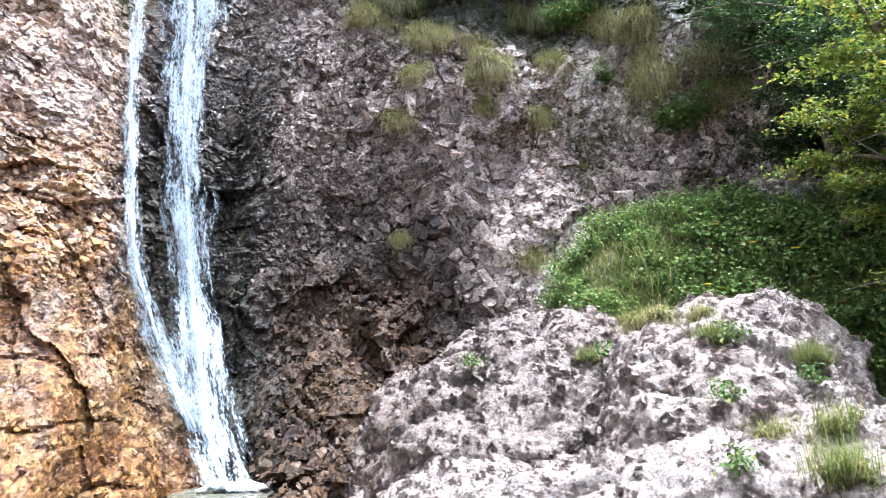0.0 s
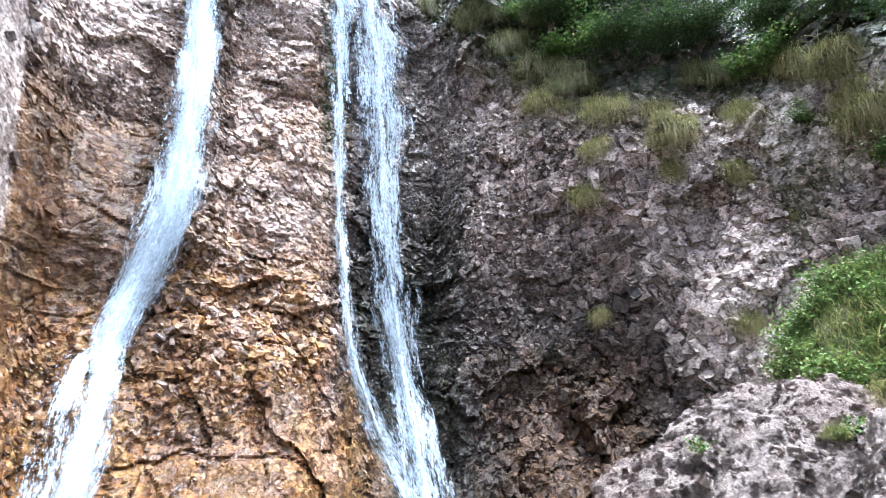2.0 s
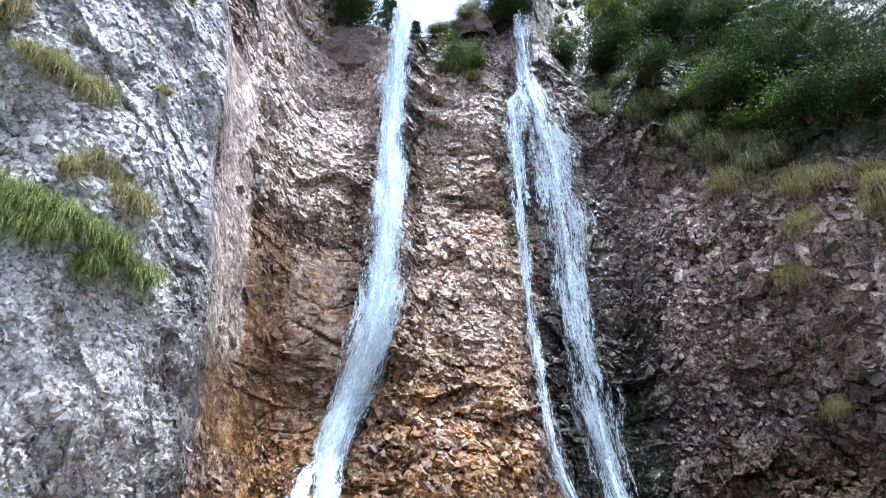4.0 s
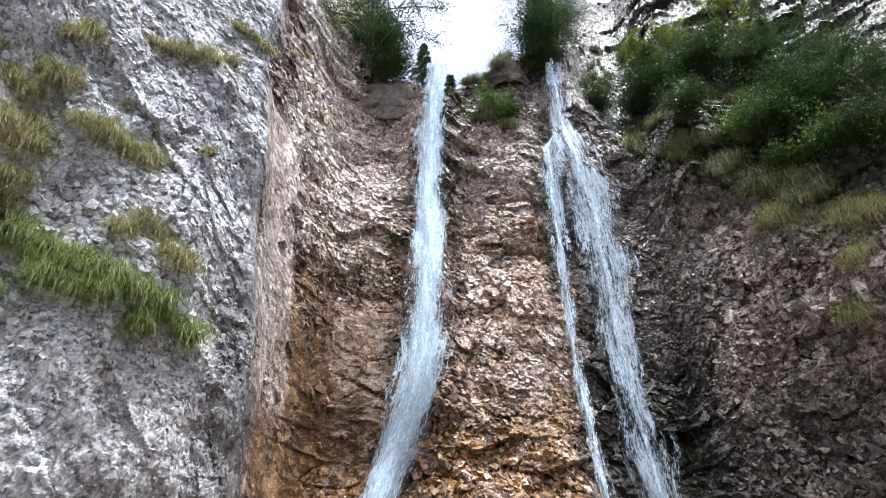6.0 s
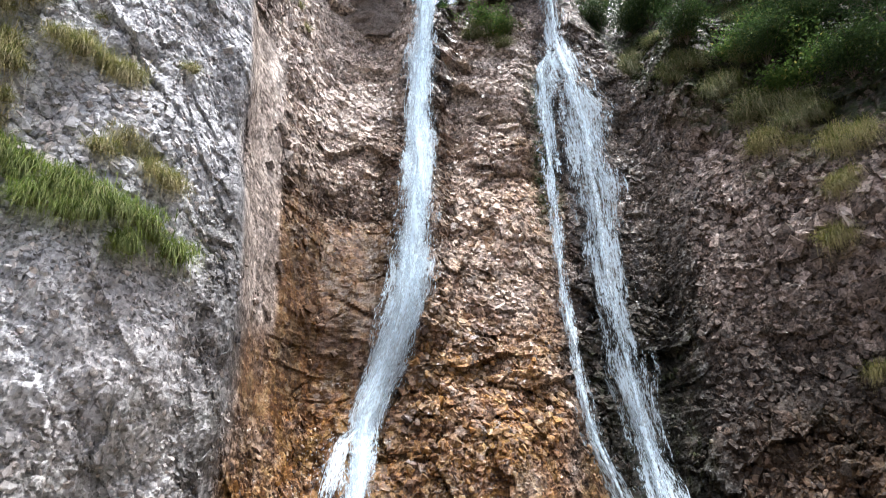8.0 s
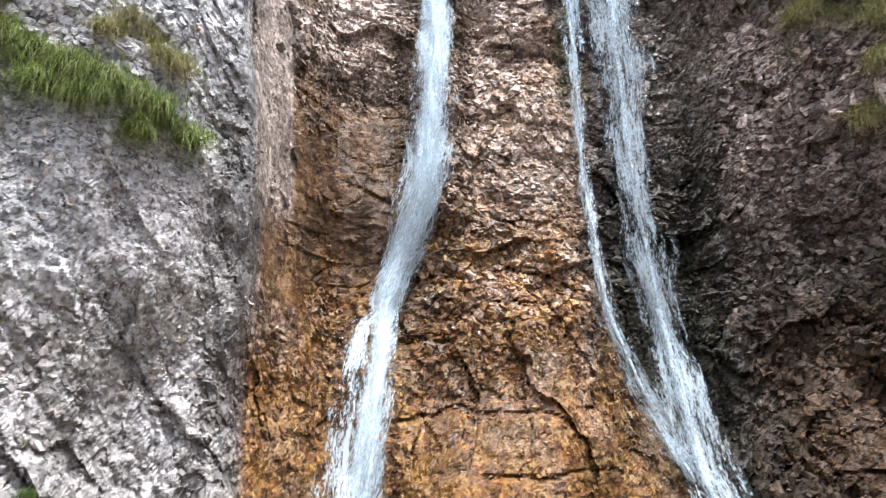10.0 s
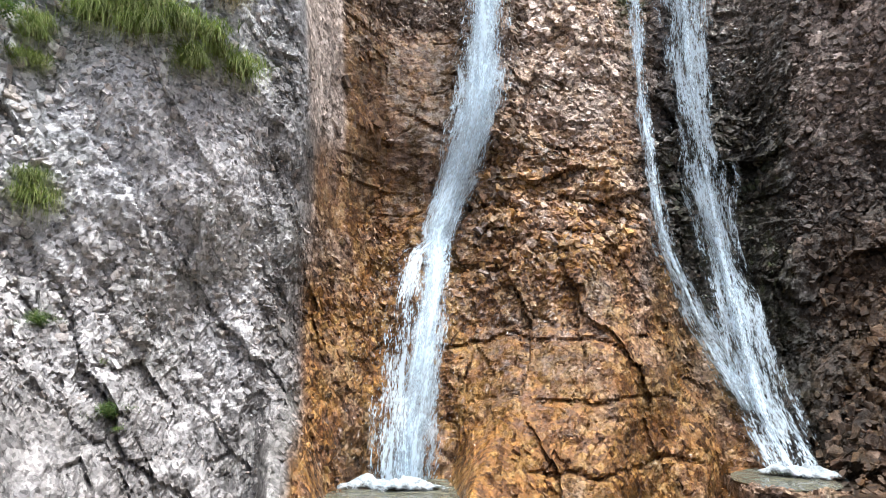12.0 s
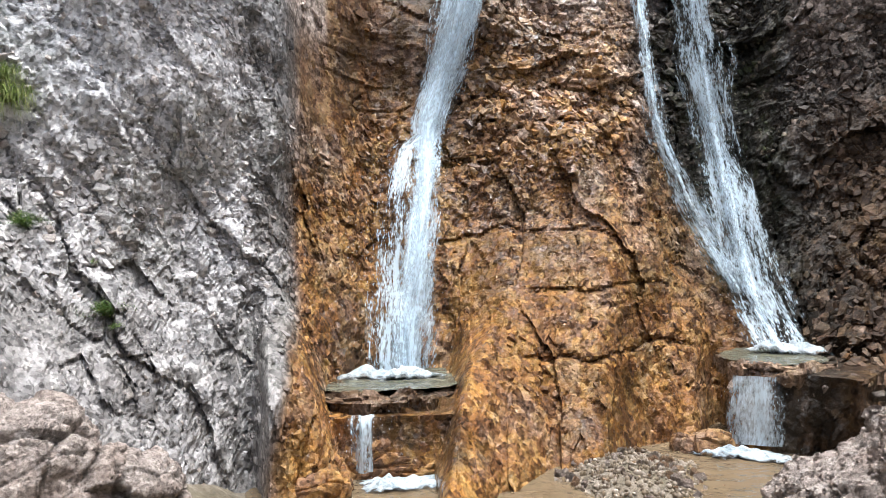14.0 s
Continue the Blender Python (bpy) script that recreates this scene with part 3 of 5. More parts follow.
    pale, ochre, wet = pale * (1 - 0.9 * panel), np.maximum(ochre, 0.85 * panel), np.maximum(wet, 0.75 * panel)
    pale, ochre, wet, algae = np.maximum(pale, 0.42 * strip), ochre * (1 - 0.75 * strip), wet * (1 - 0.8 * strip), algae * (1 - strip)
    grey = grey * (1 - strip)
    moss = np.maximum(band(b, -10.6, -8.2, 0.6) * band(z, 7.5, 11.5, 1.0), band(b, -22.5, -18.5, 0.8) * band(z, 1.5, 5.5, 1.0))
    moss = np.maximum(moss, step(0.25, 0.8, fractal(91, 3, s * 0.9, z * 0.9)) * (0.5 * right + 0.2 * left))
    moss = np.maximum(moss, 0.75 * band(b, -22.0, -12.5, 1.0) * step(1.0, 2.0, z) * (1 - 0.8 * step(4.5, 7, z)))
    grown = step(0.0, 1.0, z - bench(bearing)) * step(-12, -16, bearing)
    moss, wet, pale = np.maximum(moss, 1.3 * grown), np.maximum(wet, grown), pale * (1 - 0.8 * grown)
    moss = moss * (1 - 0.8 * step(edge, edge + 1.5, bearing + 0.4 * wob) * band(bearing, -21, -9.5, 1.0) * (1 - step(5, 7, z)))
    return r, dict(grey=grey, pale=pale, ochre=ochre * (1 - left), wet=wet, moss=moss, film=film, worn=smooth, algae=algae)


BEARINGS = np.concatenate([np.linspace(-110, -77, 40)[:-1], np.linspace(-77, 47, 760), np.linspace(47, 100, 60)[1:]])
FOOT, EVEN = -0.7, 13.0
LOW, HIGH = np.linspace(0, 1, 440), np.linspace(0, 1, 81)[1:]
GB = np.repeat(BEARINGS[None, :], len(LOW) + len(HIGH), 0)
GZ = np.concatenate([np.repeat((FOOT + (EVEN - FOOT) * LOW)[:, None], len(BEARINGS), 1), EVEN + HIGH[:, None] * (crest(BEARINGS)[None, :] - EVEN)])
GR, LAYERS = rock_layers(GB, GZ)


def rock_at(bearing, z):
    """How far the finished rock stands at that bearing and height."""
    u = np.interp(bearing, BEARINGS, np.arange(len(BEARINGS)))
    v = np.where(z < EVEN, (z - FOOT) / (EVEN - FOOT) * (len(LOW) - 1), len(LOW) - 1 + np.clip((z - EVEN) / (crest(bearing) - EVEN), 0, 1) * len(HIGH))
    i, j = np.clip(np.floor(v).astype(int), 0, len(GR) - 2), np.clip(np.floor(u).astype(int), 0, len(BEARINGS) - 2)
    a, b = v - i, u - j
    return (1 - a) * ((1 - b) * GR[i, j] + b * GR[i, j + 1]) + a * ((1 - b) * GR[i + 1, j] + b * GR[i + 1, j + 1])


def place(bearing, r, z):
    return Vector((-r * math.sin(radians(bearing)), r * math.cos(radians(bearing)), z))


def sight(bearing, rise):
    """The point of rock that the stand sees at that bearing, so many degrees above the level."""
    d = np.arange(3.0, 30.0, 0.02)
    z = EYE + d * math.tan(radians(rise))
    hit = np.nonzero(d >= rock_at(np.full(d.shape, float(bearing)), z))[0]
    k = hit[0] if len(hit) else len(d) - 1
    return place(bearing, d[k], z[k])


def build_cliff():
    # above the crest the rock runs back as a plateau
    back = np.array([0.3, 0.8, 1.8, 4, 9, 20, 45])
    r = np.concatenate([GR, GR[-1:] + back[:, None]])
    ridge = 0.25 * fractal(97, 3, BEARINGS[None, :] * 0.4, back[:, None] * 1.0)
    z = np.concatenate([GZ, GZ[-1:] + 0.12 * back[:, None] ** 0.8 + ridge])
    b = np.radians(np.concatenate([GB, np.repeat(BEARINGS[None, :], len(back), 0)]))
    co = np.stack([-r * np.sin(b), r * np.cos(b), z], -1)
    full = {k: np.concatenate([v, np.repeat(v[-1:], len(back), 0)]) for k, v in LAYERS.items()}
    walls = []
    for name, lo, hi, label in (("cliff_right", -111, -23, "dark brown knobbly conglomerate cliff with hanging grass"),
                                ("cliff_centre", -23, 17.5, "wet ochre-stained rock face behind two waterfalls"),
                                ("cliff_left", 17.5, 101, "grey limestone cliff with tufts of grass")):
        js = np.nonzero((BEARINGS >= lo) & (BEARINGS <= hi))[0]
        j0, j1 = js[0], min(js[-1] + 2, len(BEARINGS))
        sub = co[:, j0:j1]
        me = mesh_of(name, sub.reshape(-1, 3), quads(sub.shape[0], sub.shape[1])[:, ::-1], ROCK, False)
        for k, v in full.items():
            layer(me, k, v[:, j0:j1])
        walls.append(thing(name, me, label, "cliff", kind="structure"))
    return walls


CLIFF_RIGHT, CLIFF_CENTRE, CLIFF_LEFT = build_cliff()


# ---- ground ----
def ground_height(x, y):
    r = np.hypot(x, y)
    b = np.degrees(np.arctan2(-x, y))
    bed = band(b, -30, 24, 8)
    z = 0.55 - 0.75 * step(2.5, 5.0, r) * bed
    z = z + 0.27 * np.exp(-((b + 9) / 7) ** 2) * band(r, 5.8, 7.4, 0.4)
    z = z + 1.2 * band(b, -100, -38, 6) * step(3.2, 6.8, r) + 2.5 * band(b, -110, -47, 5) * step(6.4, 9.2, r)
    z = z + 0.35 * step(26, 40, b) * step(3.5, 5.5, r) * (1 - step(60, 90, b))
    z = z - 0.03 * np.maximum(r - 12, 0) ** 0.8
    return z + 0.07 * fractal(101, 4, x * 1.1, y * 1.1) * step(0.5, 2, r)


def build_ground():
    rr = np.concatenate([np.linspace(0.0, 11, 100), np.geomspace(11.5, 900, 30)])
    bb = np.radians(np.linspace(-180, 180, 401))
    r, b = np.meshgrid(rr, bb, indexing="ij")
    x, y = -r * np.sin(b), r * np.cos(b)
    co = np.stack([x, y, ground_height(x, y)], -1)
    return thing("ground", mesh_of("ground", co.reshape(-1, 3), quads(*r.shape), SOIL, True), "stony stream bank with damp soil and gravel", "ground", kind="structure")


GROUND = build_ground()


def build_back():
    """An added, unseen slope that closes the gorge behind the stand and holds off sky light."""
    bb, k = np.linspace(98, 252, 170), np.linspace(0, 1, 46)
    b, t = np.meshgrid(bb, k)
    far = np.interp(bb, [98, 130, 180, 225, 252], [8.6, 12.5, 15, 12.5, 11.2])[None, :]
    high = np.interp(bb, [98, 130, 180, 225, 252], [14, 12, 10, 13, 15])[None, :]
    z = -2.5 + (high + 2.5) * np.minimum(t / 0.8, 1) + 3 * np.maximum(t - 0.8, 0)
    r = far + 0.28 * z + 40 * np.maximum(t - 0.8, 0) ** 1.3 - 0.9 * fractal(131, 4, b * 0.09, z * 0.4)
    a = np.radians(b)
    co = np.stack([-r * np.sin(a), r * np.cos(a), z], -1)
    return thing("slope_behind", mesh_of("slope_behind", co.reshape(-1, 3), quads(*b.shape)[:, ::-1], SOIL, True), "steep earthy slope that closes the gorge", "slope", kind="structure")


build_back()


# ---- boulders ----
def hull(seed, points):
    """A convex block with flat broken faces, about 1 in half size."""
    rng = np.random.default_rng(seed)
    bm = bmesh.new()
    for k in range(8):
        bm.verts.new([(1 if k >> d & 1 else -1) * rng.uniform(0.45, 1.0) for d in range(3)])
    for k in range(points):
        d = rng.normal(0, 1, 3)
        bm.verts.new(d / np.abs(d).max() * rng.uniform(0.85, 1.1))
    made = bmesh.ops.convex_hull(bm, input=bm.verts[:])
    bmesh.ops.delete(bm, geom=[g for g in made["geom_interior"] if isinstance(g, bmesh.types.BMVert)], context="VERTS")
    bm.verts.index_update()
    co = np.array([v.co[:] for v in bm.verts])
    tri = np.array([[v.index for v in f.verts] for f in bm.faces])
    bm.free()
    return co, tri


def front(co, tri):
    """The block without the faces that lie buried in the wall behind it."""
    n = np.cross(co[tri[:, 1]] - co[tri[:, 0]], co[tri[:, 2]] - co[tri[:, 0]])
    return co, tri[n[:, 2] > -0.25 * np.linalg.norm(n, axis=1)]


HULLS = [hull(900 + k, 1 + k % 4) for k in range(32)]
FRONTS = [front(*h) for h in HULLS]


def boulder_mesh(name, seed, size, rows=200, rough=1.0, material=None, box=0.8):
    """A dome of weathered limestone, size in half axes, open below where it sits in the ground."""
    u, v = np.meshgrid(np.linspace(0, 2 * np.pi, rows * 2), np.linspace(0, 1, rows), indexing="ij")
    phi = (1 - v) * np.radians(118)
    d = np.stack([np.cos(u) * np.sin(phi), np.sin(u) * np.sin(phi), np.cos(phi)], -1)
    p = np.sign(d) * np.abs(d) ** box * np.array(size)
    q = p + seed * 3.7
    x, y, z = q[..., 0], q[..., 1], q[..., 2]
    amp = min(size) * 0.15 * rough
    bulk = amp * fractal(seed, 3, x * 0.9, y * 0.9, z * 0.9)
    wx, wy = 0.12 * fractal(seed + 1, 3, x, y, z), 0.12 * fractal(seed + 2, 3, x, y, z)
    f1, g1 = chunks(seed + 3, x * 1.3 + wx, y * 1.3 + wy, (z - 0.3 * x) * 2.8 + wx)
    f2, g2 = chunks(seed + 9, x * 5 + 2 * wx, y * 5 + 2 * wy, z * 8 + wx)
    out = bulk + rough * (0.08 * f1 - 0.025 * (1 - step(0, 0.10, g1)) + 0.035 * f2 - 0.015 * (1 - step(0, 0.15, g2)) + 0.025 * fractal(seed + 5, 4, x * 5, y * 5, z * 7))
    p = p + d * out[..., None]
    return mesh_of(name, p.reshape(-1, 3), quads(*u.shape), material or PALE, True)


def boulder(label, seed, m, size, rows=200, rough=1.0, material=None):
    ob = thing("boulder", boulder_mesh("boulder", seed, size, rows, rough, material), label, "boulder", m=m)
    co = np.empty(len(ob.data.vertices) * 3)
    ob.data.vertices.foreach_get("co", co)
    SKIN.append(co.reshape(-1, 3) @ np.array(m.to_3x3()).T + np.array(m.translation))
    return ob


SKIN = []


def on_boulder(bearing, rise):
    """The point of a boulder that the stand sees at that bearing, so many degrees above the level."""
    p = np.concatenate(SKIN)
    r = np.hypot(p[:, 0], p[:, 1])
    b, e = np.degrees(np.arctan2(-p[:, 0], p[:, 1])), np.degrees(np.arctan2(p[:, 2] - EYE, r))
    near = np.hypot(b - bearing, e - rise) < 1.0
    return Vector(p[near][np.argmin(r[near])])


def round_stand(bearing, r, z, tip=0, roll=0, turn=0):
    """A pose on the ground round the stand: local x runs to the right, y away."""
    return Matrix.Translation(place(bearing, r, z)) @ pose(0, 0, 0, 0, 0, bearing + turn) @ pose(0, 0, 0, tip, roll, 0)


def crumbs(ob, seed, count, size):
    """Small angular crumbs bedded in a boulder's weathered skin."""
    rng = np.random.default_rng(seed)
    me = ob.data
    co, no = np.empty(len(me.vertices) * 3), np.empty(len(me.vertices) * 3)
    me.vertices.foreach_get("co", co), me.vertices.foreach_get("normal", no)
    k = rng.integers(0, len(me.vertices), count * 3)
    co, no = co.reshape(-1, 3)[k], no.reshape(-1, 3)[k]
    ok = rng.uniform(0, 1, len(k)) < np.clip(np.hypot(co[:, 0], co[:, 1]) / np.abs(co[:, :2]).max(), 0.05, 1)
    co, no = co[ok][:count], no[ok][:count]
    verts, faces, base = [], [], 0
    which = rng.integers(0, len(HULLS), len(co))
    out = no + rng.normal(0, 0.25, no.shape)
    out /= np.linalg.norm(out, axis=1)[:, None]
    along = np.cross(out, rng.normal(0, 1, no.shape))
    along /= np.linalg.norm(along, axis=1)[:, None]
    over = np.cross(out, along)
    h = size[0] * (size[1] / size[0]) ** (rng.uniform(0, 1, len(co)) ** 1.8)
    for j, (hc, tri) in enumerate(FRONTS):
        p = np.nonzero(which == j)[0]
        q = hc[None] * h[p][:, None, None] * np.array([1, 0.75, 0.55])
        at = co[p] - out[p] * (0.15 * h[p])[:, None]
        v = at[:, None] + q[..., 0:1] * along[p][:, None] + q[..., 1:2] * over[p][:, None] + q[..., 2:3] * out[p][:, None]
        verts.append(v.reshape(-1, 3))
        faces.append((tri[None] + len(hc) * np.arange(len(p))[:, None, None]).reshape(-1, 3) + base)
        base += len(p) * len(hc)
    return tagged(part("crumbled_skin", mesh_of("crumbled_skin", np.concatenate(verts), np.concatenate(faces), me.materials[0]), ob), kind="stuff")


crumbs(boulder("broad pale limestone boulder with pitted weathered top", 3, Matrix.Translation((3.75, 2.6, 0.35)) @ pose(0, 0, 0, -8, 0, 12), (1.55, 2.9, 1.45), 140), 951, 9000, (0.008, 0.045))
crumbs(boulder("grey limestone outcrop with grass in its cracks", 5, round_stand(-60.0, 5.9, 1.2, 14, 8), (1.1, 1.7, 1.62), 130), 952, 4000, (0.010, 0.06))
crumbs(boulder("sloping pinkish-grey rock shoulder under the cliff", 8, round_stand(-47.3, 6.7, 0.55, 16, -7), (1.75, 2.1, 2.15), 135, 1.0, DULL), 953, 8000, (0.010, 0.06))
crumbs(boulder("pale rounded limestone boulder beside the stream", 11, round_stand(-28.4, 5.25, 0.0, 0, -16), (0.95, 0.8, 0.82), 110), 954, 2000, (0.008, 0.035))
boulder("low grey limestone boulder at the bank", 12, round_stand(-66.5, 5.5, 1.0), (0.7, 0.8, 0.95), 80)
boulder("rounded grey boulder at the foot of the cliff", 14, round_stand(38.5, 4.9, 0.45), (0.65, 0.6, 0.85), 120)
boulder("rounded grey boulder at the foot of the cliff", 17, round_stand(30.3, 5.0, 0.2), (0.42, 0.4, 0.65), 110)

# ---- water ----
def glide(points, n):
    """A smooth line through rows of numbers."""
    p = np.array(points, float)
    k = np.linspace(0, len(p) - 1, n)
    i = np.clip(np.floor(k).astype(int), 0, len(p) - 2)
    t = (k - i)[:, None]
    a, b, c, d = p[np.maximum(i - 1, 0)], p[i], p[i + 1], p[np.minimum(i + 2, len(p) - 1)]
    return 0.5 * (2 * b + (c - a) * t + (2 * a - 5 * b + 4 * c - d) * t ** 2 + (3 * b - a - 3 * c + d) * t ** 3)


def fall_line(stops, n, gap):
    """Bearing, distance, height and half width of a fall down the rock, from rows of bearing, rise above the level, half width in metres."""
    rows = []
    for b, rise, w in stops:
        p = sight(b, rise)
        rows.append((b, math.hypot(p.x, p.y), p.z, w))
    line = glide(rows, n)
    near = np.min([rock_at(line[:, 0] + o, line[:, 2]) for o in (-1.2, -0.6, 0, 0.6, 1.2)], 0)
    pad = np.concatenate([near[:1].repeat(12), near, near[-1:].repeat(12)])
    low = np.array([pad[k:k + 25].min() * 0.5 + pad[k:k + 25].mean() * 0.5 for k in range(n)])
    line[:, 1] = np.convolve(np.concatenate([low[:1].repeat(10), low, low[-1:].repeat(10)]), np.ones(21) / 21, "valid") - gap
    return line


def sheet_mesh(name, line, seed, cols, bulge, material, reach=1.0, shift=0.0):
    """A sheet of falling water, thicker in the middle, ragged at the sides."""
    n = len(line)
    u = np.linspace(-1, 1, cols)
    k = np.arange(n)
    drop = np.concatenate([[0], np.cumsum(np.hypot(np.diff(line[:, 2]), np.diff(line[:, 1])))])
    b, r, z, w = (c[:, None] for c in line.T)
    side = w * reach * (1 + 0.18 * smooth_noise(seed, drop * 1.6)[:, None]) * u[None, :]
    wob = 0.03 * smooth_noise(seed + 1, drop[:, None] * 2.2 + 0 * u, u[None, :] * 3 + 0 * drop[:, None])
    rr = r - bulge * (1 - u[None, :] ** 2) + wob - shift
    ang = np.radians(b) - (side + 0.5 * wob) / r
    co = np.stack([-rr * np.sin(ang), rr * np.cos(ang), z + 0 * u[None, :]], -1)
    me = mesh_of(name, co.reshape(-1, 3), quads(n, cols), material, True)
    layer(me, "across", (u[None, :] * w * reach * 1.0 + seed).repeat(1, 0) + 0 * z)
    layer(me, "along", (drop[:, None] + 0 * u[None, :]))
    edge = 1 - np.abs(u[None, :]) ** 1.6 + 0.25 * smooth_noise(seed + 5, drop[:, None] * 1.5 + 0 * u, u[None, :] * 4 + 0 * drop[:, None])
    layer(me, "body", np.clip(edge + 0 * z, 0, 1))
    return me


def strand_mesh(name, line, seed, count, thick, material):
    """Ropes of water that break away and join again."""
    rng = np.random.default_rng(seed)
    n, ring = len(line), 5
    verts, faces, across, along, body = [], [], [], [], []
    drop = np.concatenate([[0], np.cumsum(np.hypot(np.diff(line[:, 2]), np.diff(line[:, 1])))])
    for c in range(count):
        i0 = int(rng.integers(0, max(1, n - 20)))
        i1 = min(n, i0 + int(rng.integers(15, 60)))
        k = np.arange(i0, i1)
        u = np.clip(rng.normal(0, 0.4), -0.8, 0.8) + 0.12 * smooth_noise(seed + c, drop[k] * 1.8)
        b, r, z, w = line[k].T
        rad = thick * rng.uniform(0.4, 1.3) * np.sin(np.linspace(0.05, np.pi - 0.05, len(k))) ** 0.6
        rr = r - rng.uniform(0.02, 0.10)
        ang = np.radians(b) - u * w / rr
        t = np.linspace(0, 2 * np.pi, ring, endpoint=False)
        x = -rr * np.sin(ang)
        y = rr * np.cos(ang)
        co = np.stack([x[:, None] + rad[:, None] * np.cos(t), y[:, None] + rad[:, None] * np.sin(t), z[:, None] + 0 * t], -1)
        base = sum(len(v) for v in verts)
        verts.append(co.reshape(-1, 3))
        g = np.arange(len(k) * ring).reshape(len(k), ring) + base
        nxt = np.roll(g, -1, 1)
        faces.append(np.stack([g[:-1], nxt[:-1], nxt[1:], g[1:]], -1).reshape(-1, 4))
        across.append(np.full(len(k) * ring, rng.uniform(0, 9)))
        along.append(np.repeat(drop[k], ring))
        body.append(np.full(len(k) * ring, 0.9))
    me = mesh_of(name, np.concatenate(verts), np.concatenate(faces), material, True)
    layer(me, "across", np.concatenate(across)), layer(me, "along", np.concatenate(along)), layer(me, "body", np.concatenate(body))
    return me


def drops_mesh(name, line, seed, count, spread, size):
    rng = np.random.default_rng(seed)
    k = rng.integers(0, len(line), count)
    b, r, z, w = line[k].T
    u = rng.normal(0, 0.8, count) * spread
    rr = r - np.abs(rng.normal(0, 0.16, count))
    ang = np.radians(b) - u * w / rr
    c = np.stack([-rr * np.sin(ang), rr * np.cos(ang), z + rng.uniform(-0.05, 0.05, count)], -1)
    s = size * rng.uniform(0.4, 1.2, count)[:, None, None]
    octa = np.array([(1, 0, 0), (-1, 0, 0), (0, 1, 0), (0, -1, 0), (0, 0, 3), (0, 0, -3)], float)
    tri = np.array([(0, 2, 4), (2, 1, 4), (1, 3, 4), (3, 0, 4), (2, 0, 5), (1, 2, 5), (3, 1, 5), (0, 3, 5)])
    return mesh_of(name, (c[:, None] + s * octa).reshape(-1, 3), (tri[None] + 6 * np.arange(count)[:, None, None]).reshape(-1, 3), SPRAY)


def waterfall(label, stops, seed, n=260, gap=0.06, ropes=14, dense=True, veil=1.5, spray=500, single=False):
    line = fall_line(stops, n, gap)
    root = tagged(new("waterfall"), label, "waterfall")
    part("water_sheet", sheet_mesh("water_sheet", line, seed, 30, 0.08, FALL_TORN if single and not dense else FALL_DENSE if dense else FALL_THIN), root)
    if not single:
        part("water_sheet", sheet_mesh("water_sheet", line, seed + 20, 26, 0.10, FALL_DENSE if dense else FALL_TORN, 0.6 if dense else 0.42, 0.06), root)
    if veil:
        part("water_veil", sheet_mesh("water_veil", line, seed + 40, 26, 0.05, FALL_VEIL, veil, -0.02), root, "thin misty veil of water")
    for k in range(ropes * 2):
        part("water_strand", strand_mesh("water_strand", line, seed + 60 + k, 1, 0.007, FALL_ROPE), root)
    tagged(part("spray", drops_mesh("spray", line, seed + 80, spray, 1.0, 0.0032), root), kind="stuff")
    return root


waterfall("tall white waterfall that breaks on a ledge", [(1.3, 46.0, 0.30), (1.7, 43.5, 0.31), (2.3, 37.0, 0.30), (2.2, 30.5, 0.32), (2.6, 24.5, 0.36), (3.3, 19.2, 0.38), (4.9, 13.9, 0.33),
          (6.3, 9.6, 0.28), (6.6, 6.1, 0.22), (7.2, 0.3, 0.22), (8.1, -6.1, 0.26), (8.4, -10.3, 0.30)], 201, gap=0.09)
waterfall("torn fan of water thrown sideways off a ledge", [(7.0, 9.0, 0.12), (8.3, 7.6, 0.24), (9.1, 4.1, 0.38), (9.4, -0.2, 0.46), (9.6, -5.3, 0.46), (9.7, -10.3, 0.42)], 231, n=120, gap=0.14, ropes=2, dense=False, veil=0, spray=900, single=True)
waterfall("thin split waterfall sliding down dark wet rock", [(-12.1, 44.6, 0.17), (-12.3, 41.3, 0.22), (-12.6, 38.9, 0.30), (-13.6, 36.4, 0.38), (-14.4, 32.5, 0.38), (-14.9, 26.8, 0.30), (-15.1, 20.8, 0.25), (-15.8, 14.8, 0.25),
          (-16.7, 8.0, 0.28), (-17.7, 3.1, 0.27), (-19.0, -3.6, 0.27), (-20.3, -6.8, 0.22), (-21.2, -9.2, 0.18)], 301, gap=0.13, ropes=16, dense=False, veil=2.0)
waterfall("narrow side strand of a waterfall over wet rock", [(-12.0, 39.4, 0.10), (-10.8, 38.2, 0.20), (-10.6, 34.0, 0.22), (-10.8, 29.8, 0.17), (-11.1, 21.1, 0.13), (-11.7, 15.1, 0.12), (-12.4, 9.5, 0.13), (-13.6, 5.8, 0.13),
          (-15.6, 0.8, 0.15), (-18.2, -4.2, 0.14)], 401, gap=0.11, ropes=10, dense=False, spray=300)


def disc(wide, deep, seed):
    u, v = np.meshgrid(np.linspace(0, 2 * np.pi, 120), np.linspace(0.0, 1, 40), indexing="ij")
    edge = 1 + 0.15 * smooth_noise(seed, np.cos(u) * 1.7 + 5, np.sin(u) * 1.7 + 5)
    x, y = wide * v * edge * np.cos(u), deep * v * edge * np.sin(u)
    return np.stack([x, y, 0.012 * fractal(seed, 3, x * 5, y * 9)], -1).reshape(-1, 3), quads(*u.shape)


def pool(label, bearing, r, z, wide, deep, seed):
    return thing("pool", mesh_of("pool", *disc(wide, deep, seed), POOL, True), label, "pool", "pools of the stream", m=round_stand(bearing, r, z))


